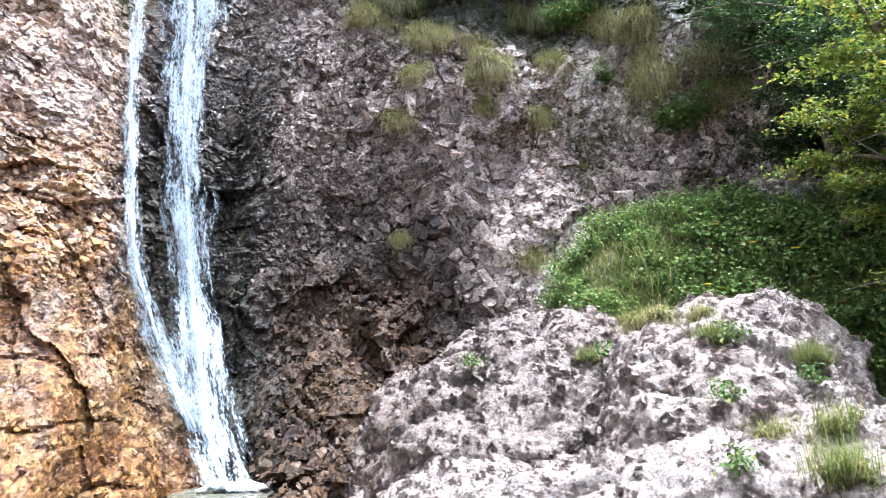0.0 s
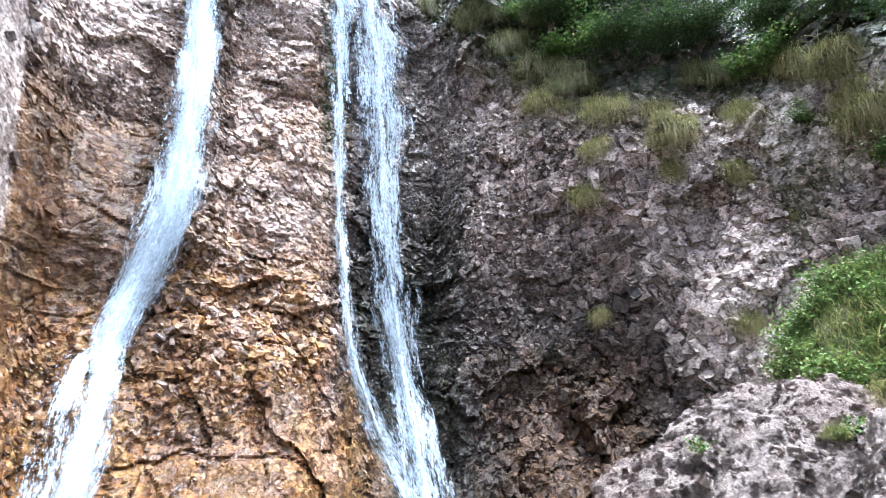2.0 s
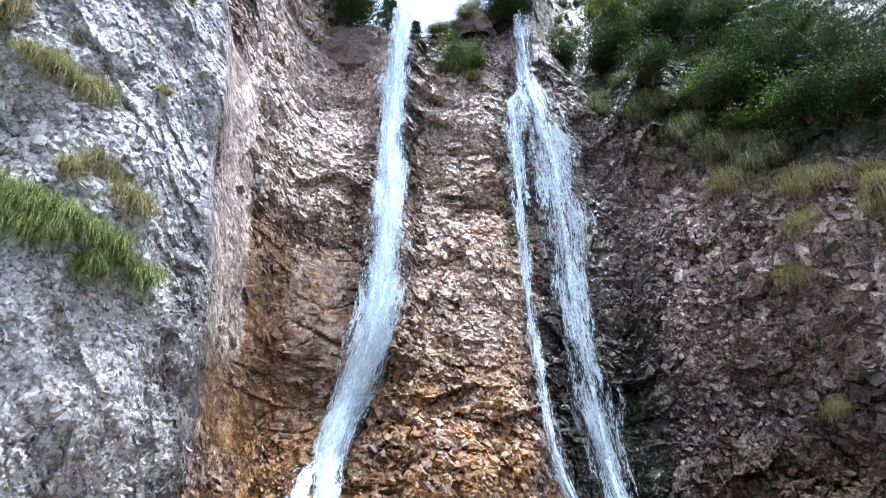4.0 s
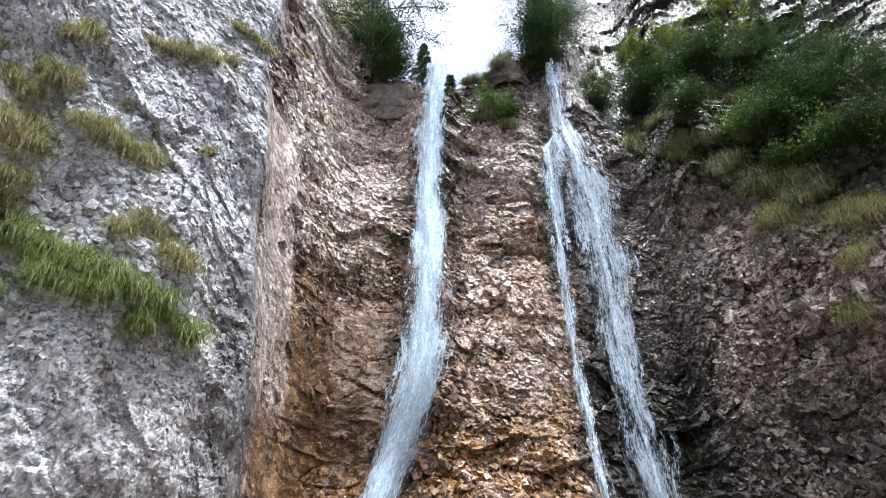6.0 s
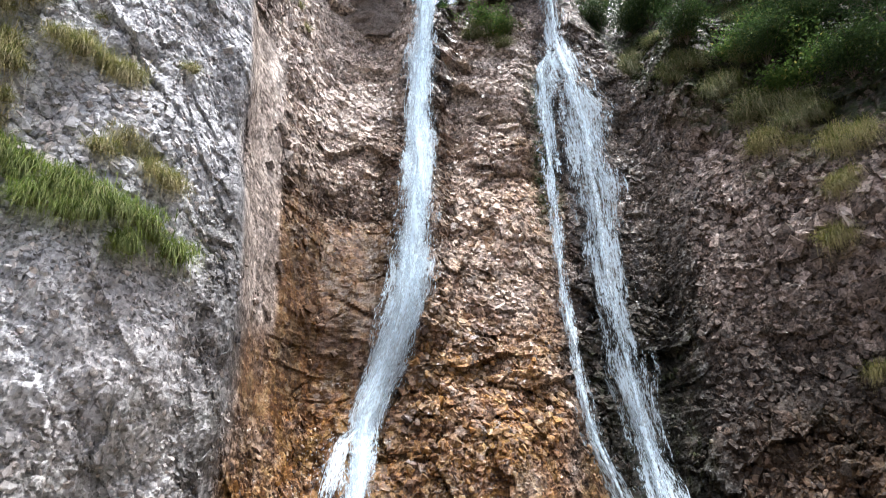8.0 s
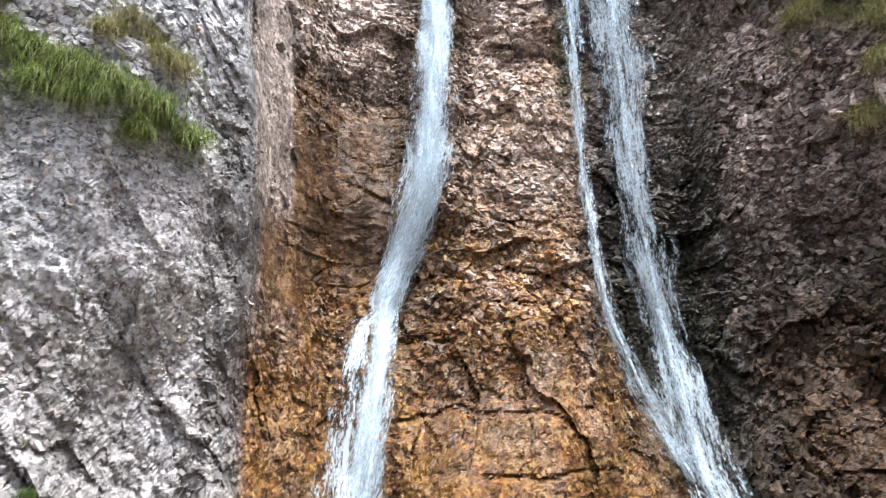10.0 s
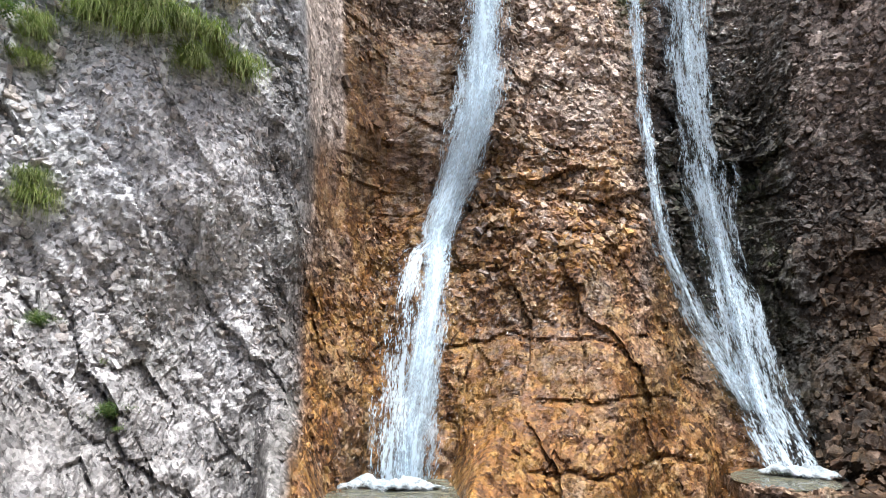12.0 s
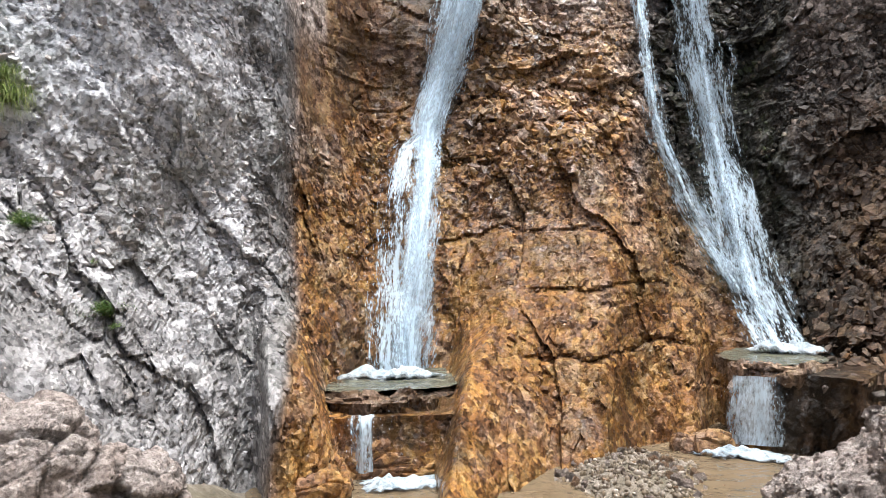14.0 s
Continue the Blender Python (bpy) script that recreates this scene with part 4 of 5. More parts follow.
pool("shallow brownish plunge pool below the waterfall", 10.0, 7.55, 0.74, 0.98, 0.88, 1)
pool("small brown rock pool below the thin waterfall", -20.4, 8.42, 0.85, 0.55, 0.62, 2)
thing("stream", mesh_of("stream", *disc(3.6, 3.0, 5), STREAM, True), "clear shallow brownish stream over gravel", "stream", kind="structure", m=Matrix.Translation((0.4, 6.3, -0.03)))


def foam(label, bearing, r, z, wide, deep, high, seed):
    """Churned white water, a low lumpy mound."""
    u, v = np.meshgrid(np.linspace(0, 2 * np.pi, 90), np.linspace(0.01, 1, 36), indexing="ij")
    edge = 1 + 0.3 * fractal(seed, 2, np.cos(u) * 2 + 5, np.sin(u) * 2 + 5)
    x, y = wide * v * edge * np.cos(u), deep * v * edge * np.sin(u)
    zz = high * (1 - v ** 2) * (1 + 0.6 * fractal(seed + 1, 3, x * 7, y * 7)) - 0.02 + 0.03 * fractal(seed + 2, 2, x * 14, y * 14) * (1 - v)
    me = mesh_of("foam", np.stack([x, y, zz], -1).reshape(-1, 3), quads(*u.shape), FOAM, True)
    layer(me, "body", 1 - v)
    return thing("foam", me, label, "foam", m=round_stand(bearing, r, z))


foam("white churned foam where the waterfall lands", 9.6, 7.42, 0.74, 0.62, 0.26, 0.12, 21)
foam("white churned foam where the thin fall lands", -20.8, 8.65, 0.87, 0.42, 0.18, 0.10, 22)
foam("white foam below a small cascade", 9.6, 6.22, 0.0, 0.50, 0.22, 0.06, 23)
foam("white foam below a small cascade", -18.0, 7.42, 0.0, 0.50, 0.22, 0.06, 24)
waterfall("low cascade over a rock lip", [(12.2, -13.2, 0.16), (12.3, -15.0, 0.15), (12.2, -18.2, 0.14)], 441, n=50, gap=0.04, ropes=2, veil=0, dense=True, spray=60, single=True)
waterfall("low cascade over a rock lip", [(-19.0, -10.6, 0.26), (-18.9, -12.4, 0.30), (-18.7, -15.6, 0.34)], 451, n=50, gap=0.04, ropes=2, veil=0, dense=True, spray=60, single=True)


# ---- loose stones ----
def rock_lip(label, path, z, thick, seed, tint):
    """A bent bar of rock along the front of a pool, through rows of bearing and distance."""
    line = glide(path, 120)
    b, r = np.radians(line[:, 0]), line[:, 1]
    t = np.linspace(0, 2 * np.pi, 25)
    u = np.linspace(0, 1, 120)[:, None]
    out = thick * (0.8 + 0.5 * fractal(seed, 3, u * 9 + 0 * t, np.cos(t) + 0 * u)) * (0.25 + 0.75 * np.sin(np.pi * np.clip(u, 0.03, 0.97)) ** 0.35)
    f, g = chunks(seed, u * 7 + 0 * t, np.sin(t) * 1.2 + 0 * u, np.cos(t) * 1.2 + 0 * u)
    out = out + thick * (0.5 * f - 0.2 * (1 - step(0, 0.1, g)))
    rr = r[:, None] - out * 1.3 * np.cos(t)
    co = np.stack([-rr * np.sin(b)[:, None], rr * np.cos(b)[:, None], z + out * np.where(np.sin(t) < 0, 2.2, 0.85) * np.sin(t)], -1)
    me = mesh_of("rock_lip", co.reshape(-1, 3), quads(120, 25), ROCK, False)
    for key in ("grey", "pale", "ochre", "wet", "moss", "film", "worn", "algae"):
        layer(me, key, np.full(len(me.vertices), tint.get(key, 0.0)))
    return thing("rock_lip", me, label, "rock")


rock_lip("dark wet rock lip holding the plunge pool", [(16.6, 7.3), (15.2, 6.8), (11.2, 6.66), (8.0, 6.68), (5.4, 6.9), (3.4, 7.3)], 0.63, 0.13, 71, dict(ochre=0.5, wet=0.9, film=0.9, worn=0.4))
rock_lip("brown wet rock lip holding the small pool", [(-16.2, 8.7), (-17.6, 7.95), (-19.6, 7.78), (-22.2, 7.78), (-24.6, 8.3)], 0.78, 0.10, 73, dict(ochre=0.5, pale=0.3, wet=0.6, film=0.9, worn=0.4))


def stone_mesh(name, seed, material, tint):
    """An angular broken stone."""
    me = mesh_of(name, *HULLS[seed % len(HULLS)], CHIP if material is ROCK else material)
    for key in ("grey", "pale", "ochre", "wet", "moss", "film", "worn", "algae"):
        layer(me, key, np.full(len(me.vertices), tint.get(key, 0.0)))
    return me


OCHRE_STONES = [stone_mesh("stone", 800 + k, ROCK, dict(ochre=0.9, wet=0.5, film=0.9)) for k in range(8)]
BROWN_STONES = [stone_mesh("stone", 810 + k, ROCK, dict(wet=0.5, moss=0.2, film=0.7)) for k in range(4)]
PINK_STONES = [stone_mesh("stone", 820 + k, ROCK, dict(wet=0.2, ochre=0.25, pale=0.5, film=0.9)) for k in range(4)]
GREY_STONES = [stone_mesh("stone", 830 + k, ROCK, dict(grey=0.8, pale=0.5)) for k in range(4)]


def stone(meshes, parent, p, size, rng):
    ob = new("stone", meshes[int(rng.integers(0, len(meshes)))])
    ob.parent = parent
    ob.matrix_world = Matrix.Translation(p) @ Euler(rng.uniform(0, 6.28, 3)).to_matrix().to_4x4() @ Matrix.Diagonal((size * rng.uniform(0.8, 1.5), size * rng.uniform(0.7, 1.1), size * rng.uniform(0.5, 0.8), 1))
    return ob


PEBBLE_STONES = [stone_mesh("pebble", 840 + k, ROCK, dict(pale=0.1 + 0.15 * (k % 3), ochre=0.6 * (k % 2), wet=0.5, film=0.4)) for k in range(5)]


def rock_block(label, seed, m, size, tint):
    me = boulder_mesh("rock_block", seed, size, 60, 0.9, ROCK, 0.5)
    me.polygons.foreach_set("use_smooth", np.zeros(len(me.polygons), bool))
    for key in ("grey", "pale", "ochre", "wet", "moss", "film", "worn", "algae"):
        layer(me, key, np.full(len(me.vertices), tint.get(key, 0.0)))
    return thing("rock_block", me, label, "rock", m=m)


rock_block("pinkish-tan rock block under the pool lip", 61, round_stand(9.2, 6.56, -0.2, 0, 4), (0.42, 0.2, 0.56), dict(ochre=0.9, pale=0.2, wet=0.2, film=0.6, worn=0.7))
rock_block("small ochre rock in the stream edge", 65, round_stand(16.2, 6.05, -0.25, 0, -5), (0.34, 0.30, 0.50), dict(ochre=0.9, wet=0.3, film=0.6, worn=0.5))
rock_block("brown rock under the small pool", 69, round_stand(-15.6, 7.65, -0.35, 0, -10), (0.34, 0.28, 0.52), dict(ochre=0.8, pale=0.2, wet=0.4, film=0.6, worn=0.5))
LOOSE = np.random.default_rng(55)


def gravel(label, seed, count):
    """A bed of small stones, too many to tell apart."""
    rng = np.random.default_rng(seed)
    b, r = rng.uniform(-24, 16, count), rng.uniform(4.8, 7.5, count)
    x, y = -r * np.sin(np.radians(b)), r * np.cos(np.radians(b))
    c = np.stack([x, y, ground_height(x, y) + 0.006], -1)
    u, v = np.meshgrid(np.linspace(0, 2 * np.pi, 6), np.linspace(0, np.pi, 4), indexing="ij")
    d = np.stack([np.cos(u) * np.sin(v), np.sin(u) * np.sin(v), np.cos(v)], -1).reshape(-1, 3)
    size = rng.uniform(0.010, 0.034, (count, 1, 1)) * rng.uniform(0.5, 1.3, (count, 1, 3))
    turn = rng.uniform(0, 6.28, count)
    p = d[None] * size * (1 + 0.25 * rng.normal(0, 1, (count, len(d), 1)) * 0.5)
    q = np.stack([p[..., 0] * np.cos(turn)[:, None] - p[..., 1] * np.sin(turn)[:, None], p[..., 0] * np.sin(turn)[:, None] + p[..., 1] * np.cos(turn)[:, None], p[..., 2]], -1)
    f = quads(6, 4)
    me = mesh_of("gravel", (q + c[:, None]).reshape(-1, 3), (f[None] + len(d) * np.arange(count)[:, None, None]).reshape(-1, 4), GRAVEL, True)
    return thing("gravel", me, label, "gravel", kind="stuff")


gravel("mixed pale and brown gravel on the stream bed", 850, 4500)
for k in range(280):
    b, r = LOOSE.uniform(-20, 10), LOOSE.uniform(5.4, 7.4)
    x, y = -r * math.sin(radians(b)), r * math.cos(radians(b))
    ob = stone(PEBBLE_STONES, GROUND, Vector((x, y, float(ground_height(np.array([x]), np.array([y]))[0]) + 0.01)), LOOSE.uniform(0.018, 0.06), LOOSE)
    ob.name = "pebble"
for k in range(16):
    b = 2.2 + 13 * k / 15
    stone(OCHRE_STONES, CLIFF_CENTRE, place(b + LOOSE.uniform(-0.4, 0.4), 6.62 + 0.35 * abs(k - 7.5) / 7.5 + LOOSE.uniform(-0.03, 0.08), 0.52 + LOOSE.uniform(-0.05, 0.03) + 0.10 * (abs(k - 7.5) > 6)), LOOSE.uniform(0.09, 0.14), LOOSE)
for k in range(10):
    b = -27 + 9.5 * k / 9
    stone(PINK_STONES if k % 2 else BROWN_STONES, CLIFF_RIGHT if b < -23 else CLIFF_CENTRE, place(b, 7.75 + LOOSE.uniform(-0.03, 0.1), 0.66 + LOOSE.uniform(-0.06, 0.04)), LOOSE.uniform(0.06, 0.10), LOOSE)


# knobs of stone that stand out of the conglomerate
for wall, meshes, count, b0, b1, z0, z1 in ((CLIFF_RIGHT, BROWN_STONES, 150, -45, -23.5, 2.5, 9.0), (CLIFF_CENTRE, PINK_STONES, 130, -10, -1, 3.4, 10.5), (CLIFF_CENTRE, OCHRE_STONES, 60, 5, 16, 1.0, 4.5),
                                           (CLIFF_CENTRE, PINK_STONES, 50, 5, 15, 8.0, 12.5), (CLIFF_LEFT, GREY_STONES, 110, 21, 44, 0.5, 9.0)):
    for k in range(count):
        b, z = LOOSE.uniform(b0, b1), LOOSE.uniform(z0, z1)
        stone(meshes, wall, place(b, float(rock_at(np.array([b]), np.array([z]))[0]) + 0.025, z), LOOSE.uniform(0.03, 0.075), LOOSE)


# ---- broken rock: angular fragments that stand out of the walls ----
def blurred(a, n):
    """Means over windows of 2 n + 1 cells along both ways."""
    for axis in (0, 1):
        pad = np.concatenate([np.take(a, [0], axis).repeat(n + 1, axis), a, np.take(a, [-1], axis).repeat(n, axis)], axis)
        c = np.cumsum(pad, axis)
        m = a.shape[axis]
        a = (np.take(c, np.arange(2 * n + 1, 2 * n + 1 + m), axis) - np.take(c, np.arange(0, m), axis)) / (2 * n + 1)
    return a


BROAD = blurred(GR, 7)


def grid_at(field, b, z):
    i = np.clip(((z - FOOT) / (EVEN - FOOT) * (len(LOW) - 1)).round().astype(int), 0, len(LOW) - 1)
    j = np.clip(np.interp(b, BEARINGS, np.arange(len(BEARINGS))).round().astype(int), 0, len(BEARINGS) - 1)
    return field[i, j]


def fragments_mesh(name, seed, count, b0, b1, z0, z1, size, flat, lift, tip, slant, keep):
    """Many fragments bedded in the wall between two bearings and heights; keep(b, z) is the chance that one sits there."""
    rng = np.random.default_rng(seed)
    b, z = rng.uniform(b0, b1, count), rng.uniform(z0, z1, count)
    chance = keep(b, z) * (1 - 0.96 * np.clip(grid_at(LAYERS["worn"], b, z), 0, 1))
    ok = rng.uniform(0, 1, count) < chance
    b, z = b[ok], z[ok]
    n = len(b)
    r = 0.5 * (rock_at(b, z) + grid_at(BROAD, b, z))
    db = 1.2
    ds = np.radians(db) * r
    slope_s = (grid_at(BROAD, b + db, z) - grid_at(BROAD, b - db, z)) / (2 * ds)
    slope_z = (grid_at(BROAD, b, z + 0.2) - grid_at(BROAD, b, z - 0.2)) / 0.4
    a = np.radians(b)
    rad = np.stack([-np.sin(a), np.cos(a), 0 * a], -1)
    left = np.stack([-np.cos(a), -np.sin(a), 0 * a], -1)
    up = np.array([0, 0, 1.0])
    out = -rad + np.clip(slope_s, -1.2, 1.2)[:, None] * left + np.clip(slope_z, -0.8, 1.2)[:, None] * up
    out = out + rng.normal(0, tip, (n, 3))
    out /= np.linalg.norm(out, axis=1)[:, None]
    turn = np.radians(slant) + rng.normal(0, 0.5, n)
    along = np.cos(turn)[:, None] * left + np.sin(turn)[:, None] * up
    along = along - (along * out).sum(1)[:, None] * out
    along /= np.linalg.norm(along, axis=1)[:, None]
    over = np.cross(out, along)
    s = np.radians(b) * 8.7
    coarse = 0.55 + 0.9 * step(-0.5, 0.6, fractal(seed, 3, s * 0.8, z * 0.8))
    h = size[0] * (size[1] / size[0]) ** (rng.uniform(0, 1, n) ** 1.7) * coarse * (0.6 + 0.4 * step(2.0, 4.0, z))
    dims = np.stack([h, h * rng.uniform(0.45, 0.85, n), h * flat * rng.uniform(0.7, 1.2, n)], -1)
    at = rad * r[:, None] + up * z[:, None] + out * (dims[:, 2] * (lift + rng.normal(0, 0.18, n)))[:, None]
    which = rng.integers(0, len(HULLS), n)
    values = {k: np.clip(grid_at(v, b, z), 0, 1.5) * rng.uniform(0.6, 1.15, n) for k, v in LAYERS.items()}
    values["pale"] = np.clip(values["pale"] + 0.5 * (rng.uniform(0, 1, n) > 0.93), 0, 1)
    values["worn"] = 0 * b
    values["algae"] = values["algae"] * (rng.uniform(0, 1, n) > 0.45)
    verts, faces, layers, base = [], [], {k: [] for k in values}, 0
    for k, (co, tri) in enumerate(FRONTS):
        pick = np.nonzero(which == k)[0]
        q = co[None] * dims[pick][:, None]
        p = at[pick][:, None] + q[..., 0:1] * along[pick][:, None] + q[..., 1:2] * over[pick][:, None] + q[..., 2:3] * out[pick][:, None]
        verts.append(p.reshape(-1, 3))
        faces.append((tri[None] + len(co) * np.arange(len(pick))[:, None, None]).reshape(-1, 3) + base)
        base += len(pick) * len(co)
        for key, v in values.items():
            layers[key].append(np.repeat(v[pick], len(co)))
    me = mesh_of(name, np.concatenate(verts), np.concatenate(faces), CHIP)
    for key, v in layers.items():
        layer(me, key, np.concatenate(v))
    return me


def off_falls(b, z):
    """Less rubble where the water runs and on the smooth foot of the rock face."""
    run = np.maximum(band(b, 1.6 + 0 * z, 8.0, 0.6) * (1 - step(3.0, 4.0, z)), band(b, 0.2, 4.0, 0.5))
    return (1 - 0.6 * run) * (0.22 + 0.78 * step(1.6, 3.4, z + 0.35 * smooth_noise(3, b, z)))


for wall, seed, count, b0, b1, z0, z1, size, flat, lift, tip, slant, keep in (
        (CLIFF_RIGHT, 931, 32000, -64, -22.6, 0.6, 11.0, (0.018, 0.16), 0.5, -0.22, 0.30, 75, lambda b, z: step(0, -1.5, z - bench(b) - 0.8)),
        (CLIFF_CENTRE, 932, 44000, -23.4, 17.0, 0.5, 13.0, (0.011, 0.075), 0.6, -0.2, 0.34, 50, off_falls),
        (CLIFF_CENTRE, 934, 12000, 2.5, 17.0, 7.4, 13.0, (0.014, 0.095), 0.6, -0.05, 0.36, 50, lambda b, z: 1 - 0.6 * band(b, 0.2, 4.0, 0.5)),
        (CLIFF_LEFT, 933, 24000, 17.3, 47, 0.2, 12.5, (0.012, 0.07), 0.5, -0.05, 0.30, 52, lambda b, z: 0.45 + 0.5 * step(-0.2, 0.4, smooth_noise(8, b * 0.2, z * 0.9)))):
    tagged(part("rock_fragments", fragments_mesh("rock_fragments", seed, count, b0, b1, z0, z1, size, flat, lift, tip, slant, keep), wall), kind="stuff")


# ---- plants ----
def blades_mesh(name, seed, count, length, spread, up, sag, width, material, base=(0.12, 0.3)):
    """Arching blades that lean out of a wall along +x and hang down."""
    rng = np.random.default_rng(seed)
    n = 6
    t = np.linspace(0, 1, n)[None, :]
    turn = np.clip(rng.normal(0, spread, count), -2.4, 2.4)[:, None]
    rise = np.radians(rng.uniform(*up, count))[:, None]
    ln = (length * rng.uniform(0.5, 1.15, count))[:, None]
    fall = rng.uniform(*sag, count)[:, None]
    curl = rng.normal(0, 0.25, count)[:, None]
    root = np.stack([rng.uniform(-0.05, base[0], count), rng.normal(0, base[1] * 0.5, count), rng.normal(0, base[0] * 0.5, count)], -1)
    out = ln * (t * np.cos(rise)) * (1 - 0.25 * t * fall)
    ang = turn + curl * t
    x = root[:, 0:1] + out * np.cos(ang)
    y = root[:, 1:2] + out * np.sin(ang)
    z = root[:, 2:3] + ln * (t * np.sin(rise) - fall * t ** 2)
    w = width * rng.uniform(0.6, 1.3, count)[:, None] * (1 - t ** 1.5 * 0.9)
    sx, sy = -np.sin(ang), np.cos(ang)
    a = np.stack([x - w * sx, y - w * sy, z], -1)
    b = np.stack([x + w * sx, y + w * sy, z + 0.3 * w], -1)
    co = np.stack([a, b], 2).reshape(-1, 3)
    k = np.arange(count)[:, None] * 2 * n + np.arange(n - 1)[None, :] * 2
    me = mesh_of(name, co, np.stack([k, k + 1, k + 3, k + 2], -1).reshape(-1, 4), material, True)
    layer(me, "tip", np.repeat((t * np.clip(fall, 0, 1.2))[..., None], 2, -1))
    return me


def mat_mesh(name, seed, size):
    """The lump of roots and soil that a tuft sits on."""
    u, v = np.meshgrid(np.linspace(0, 2 * np.pi, 18), np.linspace(0, np.pi, 10), indexing="ij")
    d = np.stack([np.cos(u) * np.sin(v), np.sin(u) * np.sin(v), np.cos(v)], -1)
    k = 1 + 0.3 * fractal(seed, 3, d[..., 0] * 2 + 3, d[..., 1] * 2 + 3, d[..., 2] * 2 + 3)
    return mesh_of(name, (d * k[..., None] * np.array(size)).reshape(-1, 3), quads(*u.shape), TURF, True)


TUFTS = {}
for kind, mat, length, up, sag in (("olive", GRASS_OLIVE, 0.46, (10, 85), (0.55, 1.5)), ("green", GRASS_FRESH, 0.52, (20, 80), (0.6, 1.3)), ("weed", GRASS_GREEN, 0.36, (45, 88), (0.2, 0.8)), ("dull", GRASS_DULL, 0.52, (20, 80), (0.6, 1.3))):
    for k in range(3):
        root = tagged(new("grass_tuft"), {"olive": "olive tuft of grass with straw-coloured tips hanging from the cliff", "green": "fresh green tuft of long grass hanging from a ledge",
                      "weed": "upright green tuft of grass on the bank", "dull": "dull green tuft of long grass hanging over the cliff edge"}[kind], "grass")
        part("root_mat", mat_mesh("root_mat", 500 + k, (0.10, 0.19, 0.09)), root)
        tagged(part("grass", blades_mesh("grass", 510 + 7 * k + len(mat.name), 480 if kind == "green" else 600, length, 1.15 if kind != "weed" else 1.6, up, sag, 0.0044 if kind == "green" else 0.0034, mat, (0.14, 0.26)), root), kind="stuff")
        root.matrix_world = pose(0, -60, -20)
        TUFTS[kind, k] = root
GROUPS = {"olive": "grass tufts on the cliff", "green": "green grass tufts on the ledges", "weed": "grass on the bank", "dull": "grass tufts over the cliff edge"}
USED = set()


def tuft(kind, p, bearing, size, rng):
    k = int(rng.integers(0, 3))
    m = Matrix.Translation(p) @ pose(0, 0, 0, 0, 0, bearing - 90 + rng.uniform(-25, 25)) @ Matrix.Scale(size * rng.uniform(0.8, 1.2), 4)
    if (kind, k) in USED:
        ob = copy_thing(TUFTS[kind, k], m)
        ob.matrix_world = m
    else:
        ob = TUFTS[kind, k]
        ob.matrix_world = m
        USED.add((kind, k))
    return tagged(ob, group=GROUPS[kind])


RNG = np.random.default_rng(77)
# bearing, rise, half spread in bearing and rise, number, size
LEFT_TUFTS = [(39.8, 41.7, 0.9, 0.4, 2, 0.75), (37.7, 42.2, 0.9, 0.4, 2, 0.75), (32.3, 43.7, 1.0, 0.5, 2, 0.8), (29.6, 44.0, 1.0, 0.5, 2, 0.8),
    (26.7, 44.2, 1.0, 0.5, 2, 0.8), (24.4, 44.4, 1.0, 0.5, 1, 0.8), (42.4, 36.9, 0.6, 0.4, 1, 0.75), (41.1, 37.0, 0.6, 0.4, 1, 0.75),
    (40.2, 38.2, 0.8, 0.4, 2, 0.8), (38.2, 38.6, 0.8, 0.4, 1, 0.8), (42.2, 34.7, 0.7, 0.5, 1, 0.8), (40.7, 34.8, 0.7, 0.5, 1, 0.8),
    (41.3, 32.9, 0.7, 0.5, 1, 0.8), (39.6, 33.0, 0.7, 0.5, 1, 0.8), (40.2, 31.1, 0.7, 0.5, 1, 0.8), (38.7, 30.5, 0.7, 0.5, 1, 0.8),
    (40.4, 29.3, 0.7, 0.5, 1, 0.8), (36.3, 36.5, 0.8, 0.4, 1, 0.8), (34.5, 36.2, 0.8, 0.4, 2, 0.8), (32.9, 35.8, 0.8, 0.4, 1, 0.8),
    (31.0, 35.3, 0.8, 0.4, 1, 0.8), (30.1, 34.9, 0.8, 0.4, 1, 0.8), (25.0, 36.8, 0.2, 0.2, 1, 0.45), (25.2, 46.3, 0.6, 0.4, 1, 0.65),
    (22.9, 46.1, 0.6, 0.4, 1, 0.65), (21.6, 45.7, 0.6, 0.4, 1, 0.65), (30.6, 29.6, 0.5, 0.4, 1, 0.8), (29.1, 30.2, 0.5, 0.4, 1, 0.8),
    (27.5, 29.7, 0.5, 0.4, 1, 0.8), (26.7, 28.4, 0.5, 0.4, 2, 0.8), (24.9, 28.2, 0.5, 0.4, 1, 0.8), (17.2, 45.9, 0.3, 0.3, 1, 0.5),
    (14.6, 41.3, 0.3, 0.3, 1, 0.5), (18.7, 45.5, 0.3, 0.3, 1, 0.5), (15.8, 43.2, 0.3, 0.3, 1, 0.5), (33.2, 38.4, 0.2, 0.2, 1, 0.35),
    (43.0, 38.2, 0.2, 0.2, 1, 0.35), (44.4, 39.2, 0.2, 0.2, 1, 0.35)]
